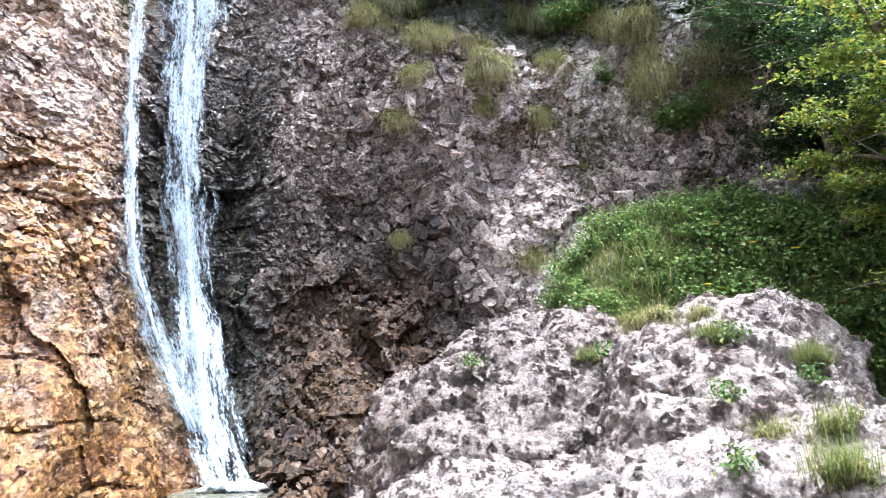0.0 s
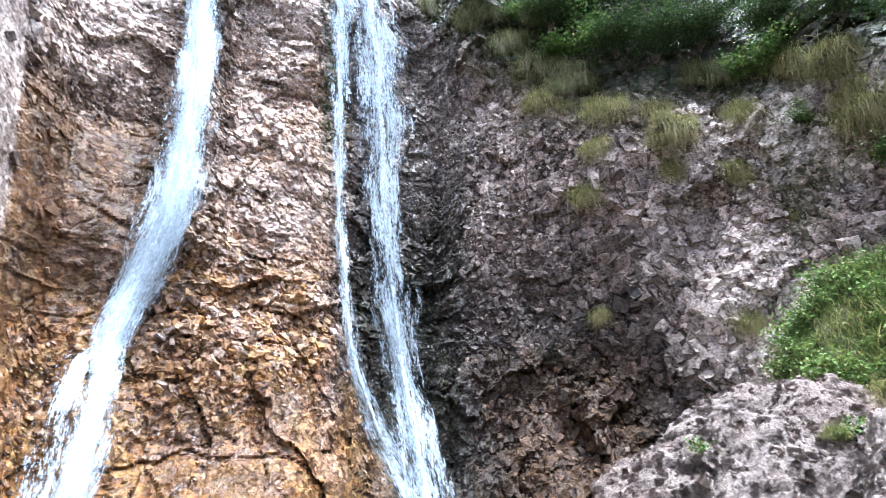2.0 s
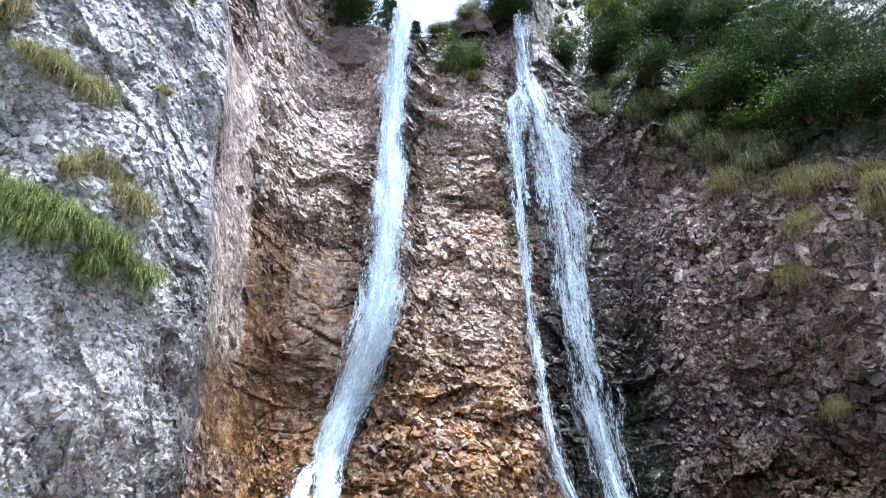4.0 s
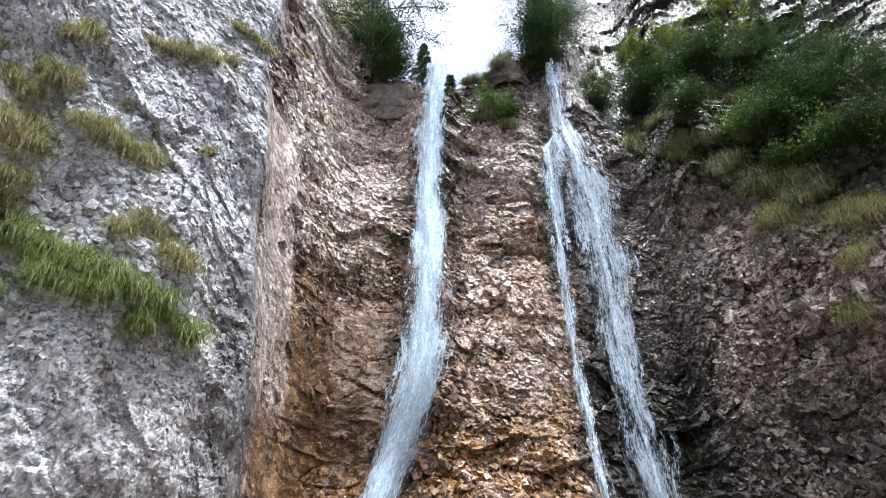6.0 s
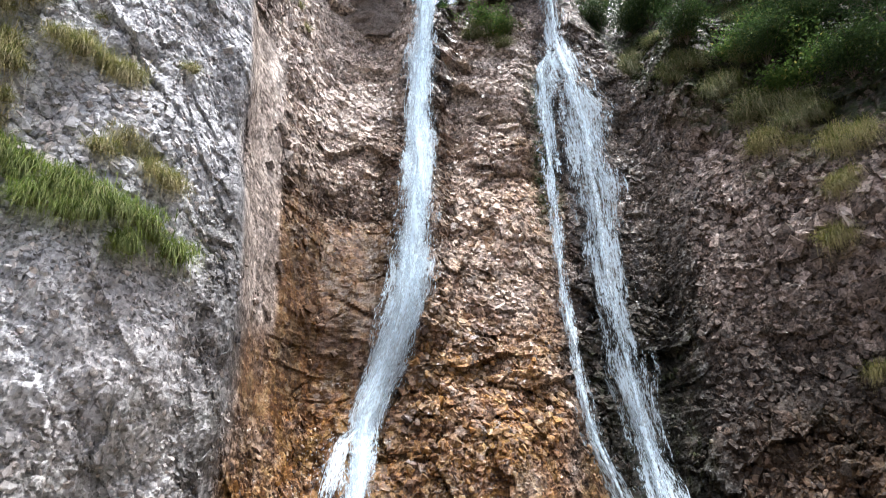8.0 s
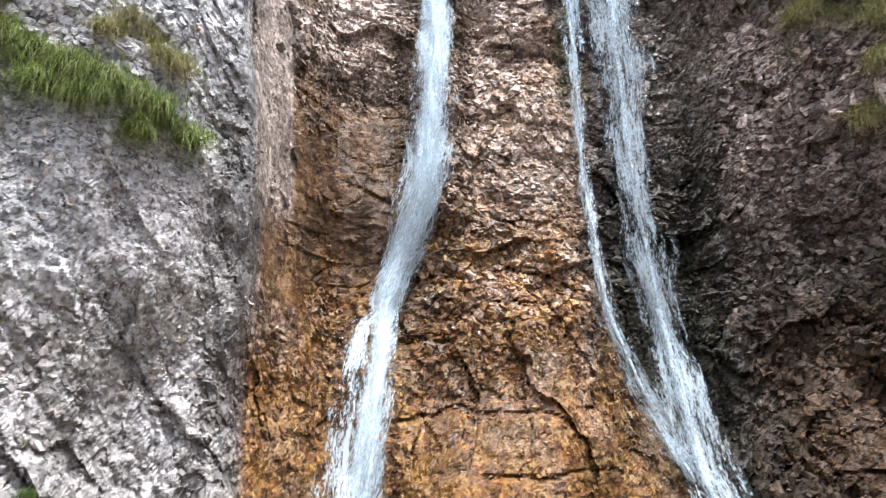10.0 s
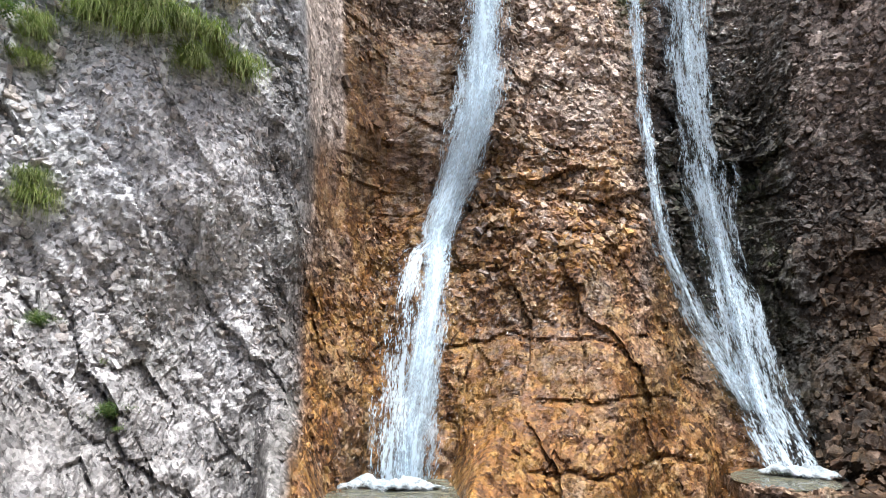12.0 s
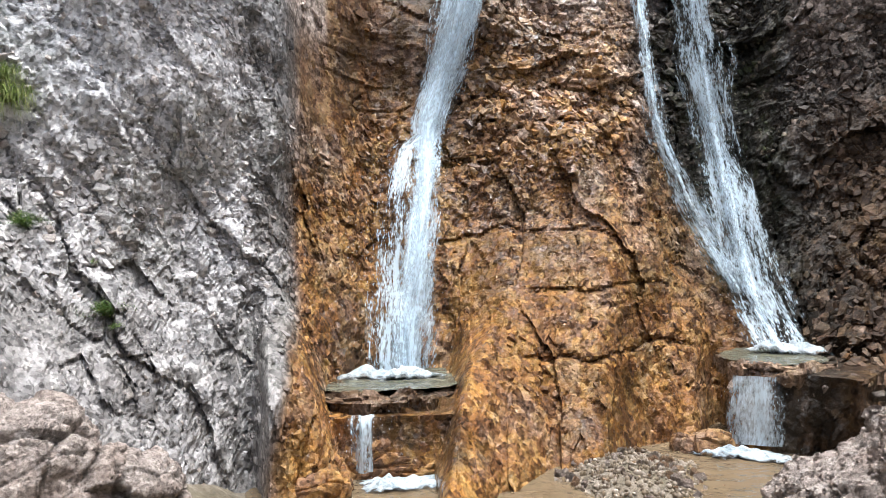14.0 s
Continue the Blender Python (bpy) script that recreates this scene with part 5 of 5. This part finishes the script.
LEFT_GREEN = [(39.3, 26.7, 0.9, 0.5, 2, 0.85), (37.4, 26.4, 0.9, 0.5, 2, 0.85), (35.6, 26.0, 0.9, 0.5, 2, 0.85), (33.5, 26.0, 0.9, 0.5, 2, 0.85),
    (31.2, 25.9, 0.9, 0.5, 2, 0.85), (29.0, 25.0, 0.9, 0.5, 2, 0.85), (26.6, 23.8, 0.9, 0.5, 2, 0.85), (24.8, 22.7, 0.9, 0.5, 1, 0.85),
    (28.6, 22.4, 0.9, 0.5, 2, 0.85), (31.7, 24.4, 0.9, 0.5, 2, 0.85), (34.8, 24.6, 0.9, 0.5, 2, 0.85), (39.2, 22.8, 1.5, 1.0, 2, 0.6),
    (37.4, 11.0, 1.5, 1.0, 2, 0.6), (38.3, 20.6, 1.5, 1.0, 2, 0.6)]
RIGHT_TUFTS = [(-21.5, 38.8, 2.5, 1.0, 6, 0.8), (-29.0, 40.0, 4.0, 2.0, 9, 0.8), (-25.0, 44.0, 5.0, 2.0, 9, 0.8), (-16.8, 45.0, 1.6, 1.6, 8, 0.8), (-35.0, 39.0, 3.0, 1.5, 9, 0.9), (-32.0, 44.0, 4.0, 2.0, 10, 0.9), (-20.0, 37.6, 1.0, 0.5, 4, 1.0), (-34.9, 25.6, 1.0, 0.6, 4, 0.9), (-33.7, 21.9, 0.7, 0.5, 4, 0.8), (-36.5, 28.6, 1.6, 0.9, 7, 1.0), (-41.3, 26.3, 2.0, 1.6, 12, 1.0),
               (-41.5, 23.0, 1.0, 0.6, 3, 0.8), (-47.4, 26.3, 0.9, 0.9, 4, 0.9), (-46.3, 21.4, 0.8, 0.8, 4, 0.8), (-55.9, 24.5, 1.1, 1.5, 7, 1.0), (-31.0, 29.8, 2.0, 0.8, 6, 0.9),
               (-33.9, 11.6, 0.5, 0.3, 2, 0.6), (-45.0, 9.8, 0.7, 0.6, 4, 0.7), (-49.7, 17.5, 0.5, 0.4, 2, 0.6), (-53.0, 28.5, 3.0, 1.2, 12, 1.0), (-62.0, 24.0, 2.0, 3.0, 8, 1.0), (-31.0, 36.8, 1.6, 0.6, 6, 1.0)]
RIGHT_GREEN = [(-27.3, 34.4, 1.6, 0.9, 10, 1.1), (-30.3, 32.3, 1.8, 0.9, 10, 1.1), (-33.6, 31.4, 1.4, 0.8, 6, 1.0), (-24.4, 36.4, 1.2, 0.6, 5, 1.0), (-47.0, 30.0, 4.0, 1.0, 12, 1.0), (-5.6, 42.2, 2.0, 1.6, 14, 0.75)]
for kind, patches in (("olive", LEFT_TUFTS), ("green", LEFT_GREEN), ("dull", RIGHT_TUFTS), ("dull", RIGHT_GREEN)):
    for b, rise, db, dr, count, size in patches:
        for k in range(max(1, round(count * (1.0 if patches in (LEFT_TUFTS, LEFT_GREEN) else 0.8)))):
            bb = b + RNG.uniform(-db, db)
            tuft("olive" if patches is RIGHT_TUFTS and rise < 30 else kind, sight(bb, rise + RNG.uniform(-dr, dr)), bb, size * 0.88, RNG)


def tube(rows, ring=6):
    """Vertices and faces of a bent, tapering stem through rows of x, y, z, radius."""
    p = np.asarray(rows, float)
    t = np.linspace(0, 2 * np.pi, ring, endpoint=False)
    way = np.gradient(p[:, :3], axis=0)
    way /= np.linalg.norm(way, axis=1)[:, None] + 1e-9
    side = np.cross(way, np.where(np.abs(way[:, 2:3]) > 0.9, (1.0, 0, 0), (0, 0, 1.0)))
    side /= np.linalg.norm(side, axis=1)[:, None] + 1e-9
    over = np.cross(way, side)
    co = p[:, None, :3] + p[:, None, 3:] * (side[:, None] * np.cos(t)[None, :, None] + over[:, None] * np.sin(t)[None, :, None])
    g = np.arange(len(p) * ring).reshape(len(p), ring)
    nxt = np.roll(g, -1, 1)
    return co.reshape(-1, 3), np.stack([g[:-1], nxt[:-1], nxt[1:], g[1:]], -1).reshape(-1, 4)


def joined(pieces):
    verts, faces, base = [], [], 0
    for v, f in pieces:
        verts.append(v), faces.append(f + base)
        base += len(v)
    return np.concatenate(verts), np.concatenate(faces)


def leaves(rng, centres, length, width, droop=0.3):
    """Folded leaf blades round points: two quads each, along a mid rib."""
    n = len(centres)
    yaw, pit = rng.uniform(0, 2 * np.pi, n), rng.normal(-droop, 0.5, n)
    d = np.stack([np.cos(yaw) * np.cos(pit), np.sin(yaw) * np.cos(pit), np.sin(pit)], -1)
    s = np.stack([-np.sin(yaw), np.cos(yaw), rng.normal(0, 0.35, n)], -1)
    up = np.cross(d, s)
    ln = (length * rng.uniform(0.6, 1.25, n))[:, None]
    w = (width * rng.uniform(0.7, 1.2, n))[:, None]
    a, b = centres, centres + d * ln
    m = centres + d * ln * 0.5
    co = np.stack([a, m + s * w + up * w * 0.35, b - up * ln * 0.1, m - s * w + up * w * 0.35, m], 1).reshape(-1, 3)
    k = np.arange(n)[:, None] * 5
    tri = np.array([[0, 4, 1], [1, 4, 2], [2, 4, 3], [3, 4, 0]])
    return co, (k[:, None] + tri[None]).reshape(-1, 3)


def limbs(rng, count, height, reach, lean=(0, 0), sub=4):
    """Branching stems from the foot: rows for tubes, and the tips where leaves sit."""
    stems, tips = [], []
    for c in range(count):
        yaw = rng.uniform(0, 2 * np.pi)
        h, rr = height * rng.uniform(0.6, 1.0), reach * rng.uniform(0.4, 1.0)
        t = np.linspace(0, 1, 7)[:, None]
        end = np.array([math.cos(yaw) * rr + lean[0], math.sin(yaw) * rr + lean[1], h])
        p = t * end + np.array([0, 0, 0.25 * h]) * (t - t ** 2) + 0.05 * rng.normal(0, 1, (7, 3)) * t * reach
        stems.append(np.concatenate([p, 0.012 * height * (1.1 - t)], 1))
        for k in range(sub):
            q0 = p[int(rng.integers(2, 6))]
            q1 = q0 + np.array([rng.normal(0, 0.45 * reach), rng.normal(0, 0.45 * reach), rng.uniform(-0.1, 0.3) * height])
            line = q0 + (q1 - q0) * np.linspace(0, 1, 5)[:, None]
            stems.append(np.concatenate([line, 0.006 * height * np.linspace(1, 0.3, 5)[:, None]], 1))
            tips.append(line)
        tips.append(p[3:])
    return stems, np.concatenate(tips)


def shrub(name, label, category, seed, height, reach, n, leaf, material, count=7, scatter=0.16, droop=0.3, lean=(0, 0)):
    rng = np.random.default_rng(seed)
    stems, tips = limbs(rng, count, height, reach, lean)
    root = tagged(new(name), label, category)
    for k, rows in enumerate(stems[::5]):
        part("stem", mesh_of("stem", *tube(rows, 5), BARK, True), root)
    c = tips[rng.integers(0, len(tips), n)] + rng.normal(0, scatter, (n, 3)) * np.array([1, 1, 0.7])
    tagged(part("foliage", mesh_of("foliage", *leaves(rng, c, leaf[0], leaf[1], droop), material), root), kind="stuff")
    return root


def planted(proto, spots, sizes, rng, group):
    """Stand the prototype at the first spot and copies of it at the others."""
    for k, (p, turn) in enumerate(spots):
        m = Matrix.Translation(p) @ pose(0, 0, 0, 0, 0, turn) @ Matrix.Scale(sizes[k], 4)
        ob = proto if k == 0 else copy_thing(proto, m)
        ob.matrix_world = m
        tagged(ob, group=group)


def spots_at(rows, rng, sink=0.1):
    out, sizes = [], []
    for b, rise, size in rows:
        p = sight(b, rise)
        out.append((p + Vector((0, 0, -sink)), b - 90 + rng.uniform(-50, 50)))
        sizes.append(size * rng.uniform(0.85, 1.15))
    return out, sizes


# dwarf pines and dark shrubs on the slope above the right-hand wall
pine = shrub("dwarf_pine", "dark green dwarf mountain pine on the steep slope", "shrub", 610, 1.3, 1.1, 5200, (0.085, 0.006), NEEDLES, 8, 0.15, -0.4, (0.5, 0))
sp, sz = spots_at([(-9.9, 47.0, 0.8), (-11.2, 47.4, 0.9), (-12.9, 47.6, 0.9), (-14.6, 48.4, 0.9), (-10.6, 49.6, 0.9), (-12.4, 50.5, 1.0), (-15.5, 51.5, 1.2), (-19.5, 50.0, 1.0), (-37.5, 39.5, 0.8), (-39.5, 36.5, 0.8),
                   (-42.5, 35.0, 0.9), (-46.0, 34.0, 0.9)], RNG)
planted(pine, sp, sz, RNG, "dwarf pines on the slope")
dark = shrub("shrub", "dense dark green leafy shrub above the cliff", "shrub", 620, 1.1, 0.95, 4200, (0.075, 0.02), LEAF_DARK, 8, 0.17, 0.2, (0.4, 0))
sp, sz = spots_at([(-17.2, 41.0, 0.6), (-19.8, 40.2, 0.7), (-22.2, 40.6, 0.75), (-25.2, 38.8, 0.75), (-31.6, 35.6, 0.8), (-35.2, 35.2, 0.8), (-37.6, 32.6, 0.7),
                   (-41.0, 31.6, 0.7), (-45.0, 31.8, 0.7), (-51.0, 31.6, 0.7), (-56.0, 31.0, 0.7), (-61.5, 29.0, 0.7), (-26.5, 41.5, 0.9), (-29.0, 42.5, 0.9), (-32.0, 40.5, 0.9), (-23.5, 43.0, 0.8), (-35.0, 37.5, 0.8), (-66.0, 24.0, 0.9), (-69.5, 19.0, 1.0), (-68.0, 15.0, 0.9), (10.2, 47.6, 0.45), (9.7, 49.0, 0.5), (9.5, 50.6, 0.6)], RNG)
for b, r, z, size in ((8.7, 11.9, 13.9, 0.8), (8.2, 12.3, 14.3, 0.8), (9.2, 11.8, 14.9, 0.8), (-8.9, 12.3, 14.6, 0.9), (-9.6, 12.2, 15.4, 0.9)):
    sp.append((place(b, r, z), 40 * b)), sz.append(size)
planted(dark, sp, sz, RNG, "dark shrubs above the cliff")
light = shrub("bush", "bright green leafy bush on a rock ledge", "bush", 630, 0.7, 0.6, 2600, (0.07, 0.022), LEAF_GREEN, 7, 0.12, 0.3, (0.25, 0))
sp, sz = spots_at([(-5.0, 42.6, 0.7), (-6.8, 41.8, 0.7), (-29.0, 36.5, 0.9), (-33.0, 33.0, 1.0), (-36.5, 33.6, 0.9), (-52.0, 24.6, 0.5), (-28.0, 43.5, 0.6), (-33.0, 42.0, 0.6), (-20.5, 45.0, 0.6), (-25.0, 42.5, 0.6), (-49.0, 28.8, 0.9), (-58.5, 20.0, 0.9), (44.5, 7.0, 0.5), (44.0, 17.0, 0.45), (42.0, 23.0, 0.4), (36.7, 2.0, 0.22), (31.4, -4.6, 0.22)], RNG)
planted(light, sp, sz, RNG, "green bushes on the ledges")


def sapling(label, seed, height, n, material, sub=6, lean=0.5):
    """A young broadleaf tree: a tapered trunk, arching limbs, leaves in flat sprays."""
    rng = np.random.default_rng(seed)
    root = tagged(new("young_tree"), label, "tree")
    t = np.linspace(0, 1, 9)[:, None]
    trunk = np.concatenate([lean * height * t ** 2, 0.06 * np.sin(t * 5) * height * 0.3, height * t], 1)
    part("trunk", mesh_of("trunk", *tube(np.concatenate([trunk, 0.022 * height * (1.08 - t)], 1), 8), BARK, True), root)
    tips = []
    for k in range(14):
        q0 = trunk[int(rng.integers(2, 9))]
        yaw = rng.uniform(0, 2 * np.pi)
        ln = height * rng.uniform(0.25, 0.5)
        s = np.linspace(0, 1, 7)[:, None]
        line = q0 + np.concatenate([s * ln * math.cos(yaw), s * ln * math.sin(yaw), ln * (0.35 * s - 0.35 * s ** 2)], 1)
        part("limb", mesh_of("limb", *tube(np.concatenate([line, 0.007 * height * (1.1 - s)], 1), 5), BARK, True), root)
        for j in range(sub):
            a = line[int(rng.integers(1, 7))]
            tw = a + np.linspace(0, 1, 6)[:, None] * np.array([rng.normal(0, 0.18), rng.normal(0, 0.18), rng.uniform(-0.08, 0.05)]) * height * 0.5
            tips.append(tw)
    tips = np.concatenate(tips)
    c = tips[rng.integers(0, len(tips), n)] + rng.normal(0, 1, (n, 3)) * np.array([0.07, 0.07, 0.025]) * height * 0.4
    tagged(part("foliage", mesh_of("foliage", *leaves(rng, c, 0.036, 0.0125, 0.15), material), root), kind="stuff")
    return root


tree = sapling("young broadleaf tree with yellow-green leaves", 640, 1.9, 7500, LEAF_YELLOW)
spots = [(place(-80.0, 6.4, 1.9), 90), (place(-86.0, 5.8, 2.1), 95), (sight(-23.6, 41.8), 200), (sight(-31.5, 43.0), 230), (sight(-27.0, 43.8), 140)]
planted(tree, spots, [1.3, 1.5, 0.75, 0.8, 0.7], RNG, "young trees among the rocks")
dim = sapling("young broadleaf tree in deep green leaf", 650, 2.2, 10000, LEAF_DARK, 8, 0.3)
planted(dim, [(place(-78.0, 7.0, 2.6), 90), (place(-76.5, 7.8, 3.0), 90), (place(-69.0, 8.6, 4.2), 110), (place(-73.0, 8.0, 3.6), 100), (sight(-36.0, 38.0), 200), (sight(-41.0, 33.0), 150)], [1.2, 1.3, 1.1, 1.3, 0.9, 1.0], RNG, "young trees among the rocks")


CRACK_PLANTS = [(-50.2, 2.2, 0.5, "weed"), (-53.2, 4.5, 0.55, "olive"), (-60.0, 3.6, 0.4, "weed"), (-58.4, 5.6, 0.45, "olive"), (-63.0, -3.5, 0.45, "olive"), (-66.2, 1.0, 0.5, "weed"), (-55.8, 5.6, 0.5, "olive"),
                (-67.4, -3.0, 0.6, "weed"), (-67.8, -6.0, 0.6, "weed")]
CRACK_HERBS = [(-50.4, 1.4), (-59.8, -1.4), (-60.4, 3.2), (-66.0, 0.0), (-39.4, 0.6), (-61.2, -7.0)]


# grass and weeds on the bank behind the boulders
def on_ground(bearing, r):
    p = place(bearing, r, 0)
    return Vector((p.x, p.y, float(ground_height(np.array([p.x]), np.array([p.y]))[0])))


def grass_field(name, label, seed, count, spot, length, material):
    """Long uneven grass over a stretch of ground."""
    rng = np.random.default_rng(seed)
    b, r = spot(rng, count)
    x, y = -r * np.sin(np.radians(b)), r * np.cos(np.radians(b))
    z = ground_height(x, y)
    n = 5
    t = np.linspace(0, 1, n)[None, :]
    turn = rng.uniform(0, 2 * np.pi, count)[:, None]
    rise = np.radians(rng.uniform(28, 85, count))[:, None]
    ln = length * rng.uniform(0.4, 1.2, count)[:, None] * (0.7 + 0.5 * smooth_noise(seed, x * 1.5, y * 1.5))[:, None]
    sag = rng.uniform(0.2, 0.9, count)[:, None]
    out = ln * t * np.cos(rise) + 0.25 * ln * sag * t ** 2
    px, py = x[:, None] + out * np.cos(turn), y[:, None] + out * np.sin(turn)
    pz = z[:, None] + ln * (t * np.sin(rise) - 0.6 * sag * t ** 2)
    w = 0.005 * rng.uniform(0.6, 1.4, count)[:, None] * (1 - 0.9 * t ** 1.5)
    a = np.stack([px + w * np.sin(turn), py - w * np.cos(turn), pz], -1)
    c = np.stack([px - w * np.sin(turn), py + w * np.cos(turn), pz], -1)
    co = np.stack([a, c], 2).reshape(-1, 3)
    k = np.arange(count)[:, None] * 2 * n + np.arange(n - 1)[None, :] * 2
    return thing(name, mesh_of(name, co, np.stack([k, k + 1, k + 3, k + 2], -1).reshape(-1, 4), material, True), label, "grass", kind="stuff")


grass_field("bank_grass", "long green meadow grass on the steep bank", 710, 15000, lambda g, n: (g.uniform(-80, -46, n), np.sqrt(g.uniform(6.9 ** 2, 9.6 ** 2, n))), 0.55, GRASS_DULL)
grass_field("path_grass", "long bending grass beside the pale boulders", 711, 7000, lambda g, n: (g.uniform(-82, -67.5, n), np.sqrt(g.uniform(3.6 ** 2, 6.9 ** 2, n))), 0.6, GRASS_GREEN)
weed = shrub("weed", "leafy green weed on the grassy bank", "weed", 660, 0.36, 0.3, 420, (0.06, 0.02), LEAF_WEED, 5, 0.09, 0.3)
spots, sizes = [], []
for k in range(150):
    b, r = RNG.uniform(-76, -47), RNG.uniform(7.0, 9.2)
    spots.append((on_ground(b, r), RNG.uniform(0, 360)))
    sizes.append(RNG.uniform(0.6, 1.3) * (0.75 if b > -58 else 1.0))
planted(weed, spots, sizes, RNG, "weeds on the bank")
for b, rise, size in ((35.1, -14.5, 0.7), (34.2, -14.9, 0.55), (36.4, -14.2, 0.6), (32.4, -1.5, 0.22), (31.0, -6.5, 0.24)):
    tagged(copy_thing(weed, Matrix.Translation(sight(b, rise)) @ pose(0, 0, 0, 0, 0, 50 * b) @ Matrix.Scale(size, 4)), label="leafy green weed in a cleft of the grey cliff", group="weeds in the clefts")

grass_field("bank_grass", "fresh green grass among leafy weeds on the bank", 713, 17000, lambda g, n: (g.uniform(-76, -46, n), np.sqrt(g.uniform(6.7 ** 2, 9.2 ** 2, n))), 0.5, GRASS_GREEN)

def flower(seed):
    """A yellow flower head on a thin stem."""
    rng = np.random.default_rng(seed)
    root = tagged(new("flower"), "small yellow flower on a thin stem", "flower")
    t = np.linspace(0, 1, 5)[:, None]
    part("stem", mesh_of("stem", *tube(np.concatenate([0.05 * t ** 2, 0 * t, 0.42 * t, 0.003 + 0 * t], 1), 5), LEAF_GREEN, True), root)
    for k in range(9):
        a = k * 2 * math.pi / 9 + rng.uniform(-0.1, 0.1)
        x, y = math.cos(a), math.sin(a)
        p = [(0.05, 0, 0.42), (0.05 + 0.022 * x - 0.007 * y, 0.022 * y + 0.007 * x, 0.425), (0.05 + 0.036 * x, 0.036 * y, 0.42), (0.05 + 0.022 * x + 0.007 * y, 0.022 * y - 0.007 * x, 0.425)]
        part("petal", mesh_of("petal", p, [(0, 1, 2, 3)], PETAL), root)
    return root


PETAL = leaf_material("yellow_petal", (0.55, 0.38, 0.02), (0.75, 0.55, 0.03), (0.7, 0.5, 0.03), 0.1)
spots = [(on_ground(RNG.uniform(-74, -54), RNG.uniform(6.9, 8.6)), RNG.uniform(0, 360)) for k in range(16)]
planted(flower(695), spots, [RNG.uniform(1.0, 1.6) for k in range(16)], RNG, "yellow flowers on the bank")

# small plants in the cracks of the boulders
for b, rise, size, kind in CRACK_PLANTS:
    tuft(kind, on_boulder(b, rise), b, size, RNG)
herb = shrub("herb", "small leafy herb in a crack of the boulder", "herb", 690, 0.22, 0.14, 90, (0.06, 0.02), LEAF_GREEN, 4, 0.05, 0.3)
planted(herb, [(on_boulder(b, rise), 40 * b) for b, rise in CRACK_HERBS], [0.7, 0.6, 0.7, 0.6, 0.6, 0.6], RNG, "herbs in the cracks")

# trees on the plateau behind the lip
def conifer(label, seed, height, material):
    rng = np.random.default_rng(seed)
    root = tagged(new("spruce"), label, "tree")
    t = np.linspace(0, 1, 8)[:, None]
    part("trunk", mesh_of("trunk", *tube(np.concatenate([0 * t, 0 * t, height * t, 0.016 * height * (1.05 - t)], 1), 8), BARK, True), root)
    c = []
    for z in np.linspace(0.2, 0.98, 26) * height:
        reach = 0.24 * (height - z) + 0.08
        for a in rng.uniform(0, 2 * np.pi, 7):
            s = rng.uniform(0, 1, 60) ** 0.7
            q = np.stack([s * reach * math.cos(a), s * reach * math.sin(a), z - 0.35 * reach * s + 0.1 * reach], -1)
            c.append(q + rng.normal(0, 0.05, (60, 3)) * reach)
    c = np.concatenate(c)
    tagged(part("crown", mesh_of("crown", *leaves(rng, c, 0.11, 0.014, 0.2), material), root), kind="stuff")
    return root


spruce = conifer("dark spruce on the skyline above the falls", 670, 7.0, NEEDLES)
planted(spruce, [(place(3.0, 17.5, 14.6), 0), (place(-0.2, 18.5, 14.2), 80)], [1.0, 0.98], RNG, "spruces on the skyline")
green_top = sapling("light green young tree on the skyline", 680, 3.0, 2600, LEAF_GREEN)
planted(green_top, [(place(2.6, 14.0, 14.2), 30), (place(8.8, 11.9, 14.2), 120)], [0.75, 1.2], RNG, "young trees on the skyline")
planted(sapling("dark leafy tree overhanging the cliff edge", 655, 2.6, 4200, LEAF_DARK, 8, 0.35), [(place(9.6, 11.7, 13.9), 10), (place(10.3, 12.0, 14.6), 350)], [1.35, 1.5], RNG, "dark trees over the edge")
boulder("pale grey rock dome beside the lip of the waterfall", 19, round_stand(6.4, 13.0, 13.5), (1.15, 1.1, 1.0), 90, 1.0, PALE)
boulder("rounded mossy rock between the two waterfalls", 23, round_stand(-6.8, 12.5, 14.5), (0.5, 0.5, 0.62), 70, 1.0, DULL)
for b, r, z, size in ((-2.2, 12.2, 14.35, 0.8), (-3.2, 12.2, 14.4, 0.9), (-4.6, 12.3, 14.6, 0.8), (-6.6, 12.3, 15.1, 0.9), (-8.0, 12.3, 14.8, 0.9), (-6.0, 12.0, 14.7, 0.9), (-9.4, 12.4, 15.0, 0.9)):
    tuft("dull", place(b, r, z), b, size, RNG)
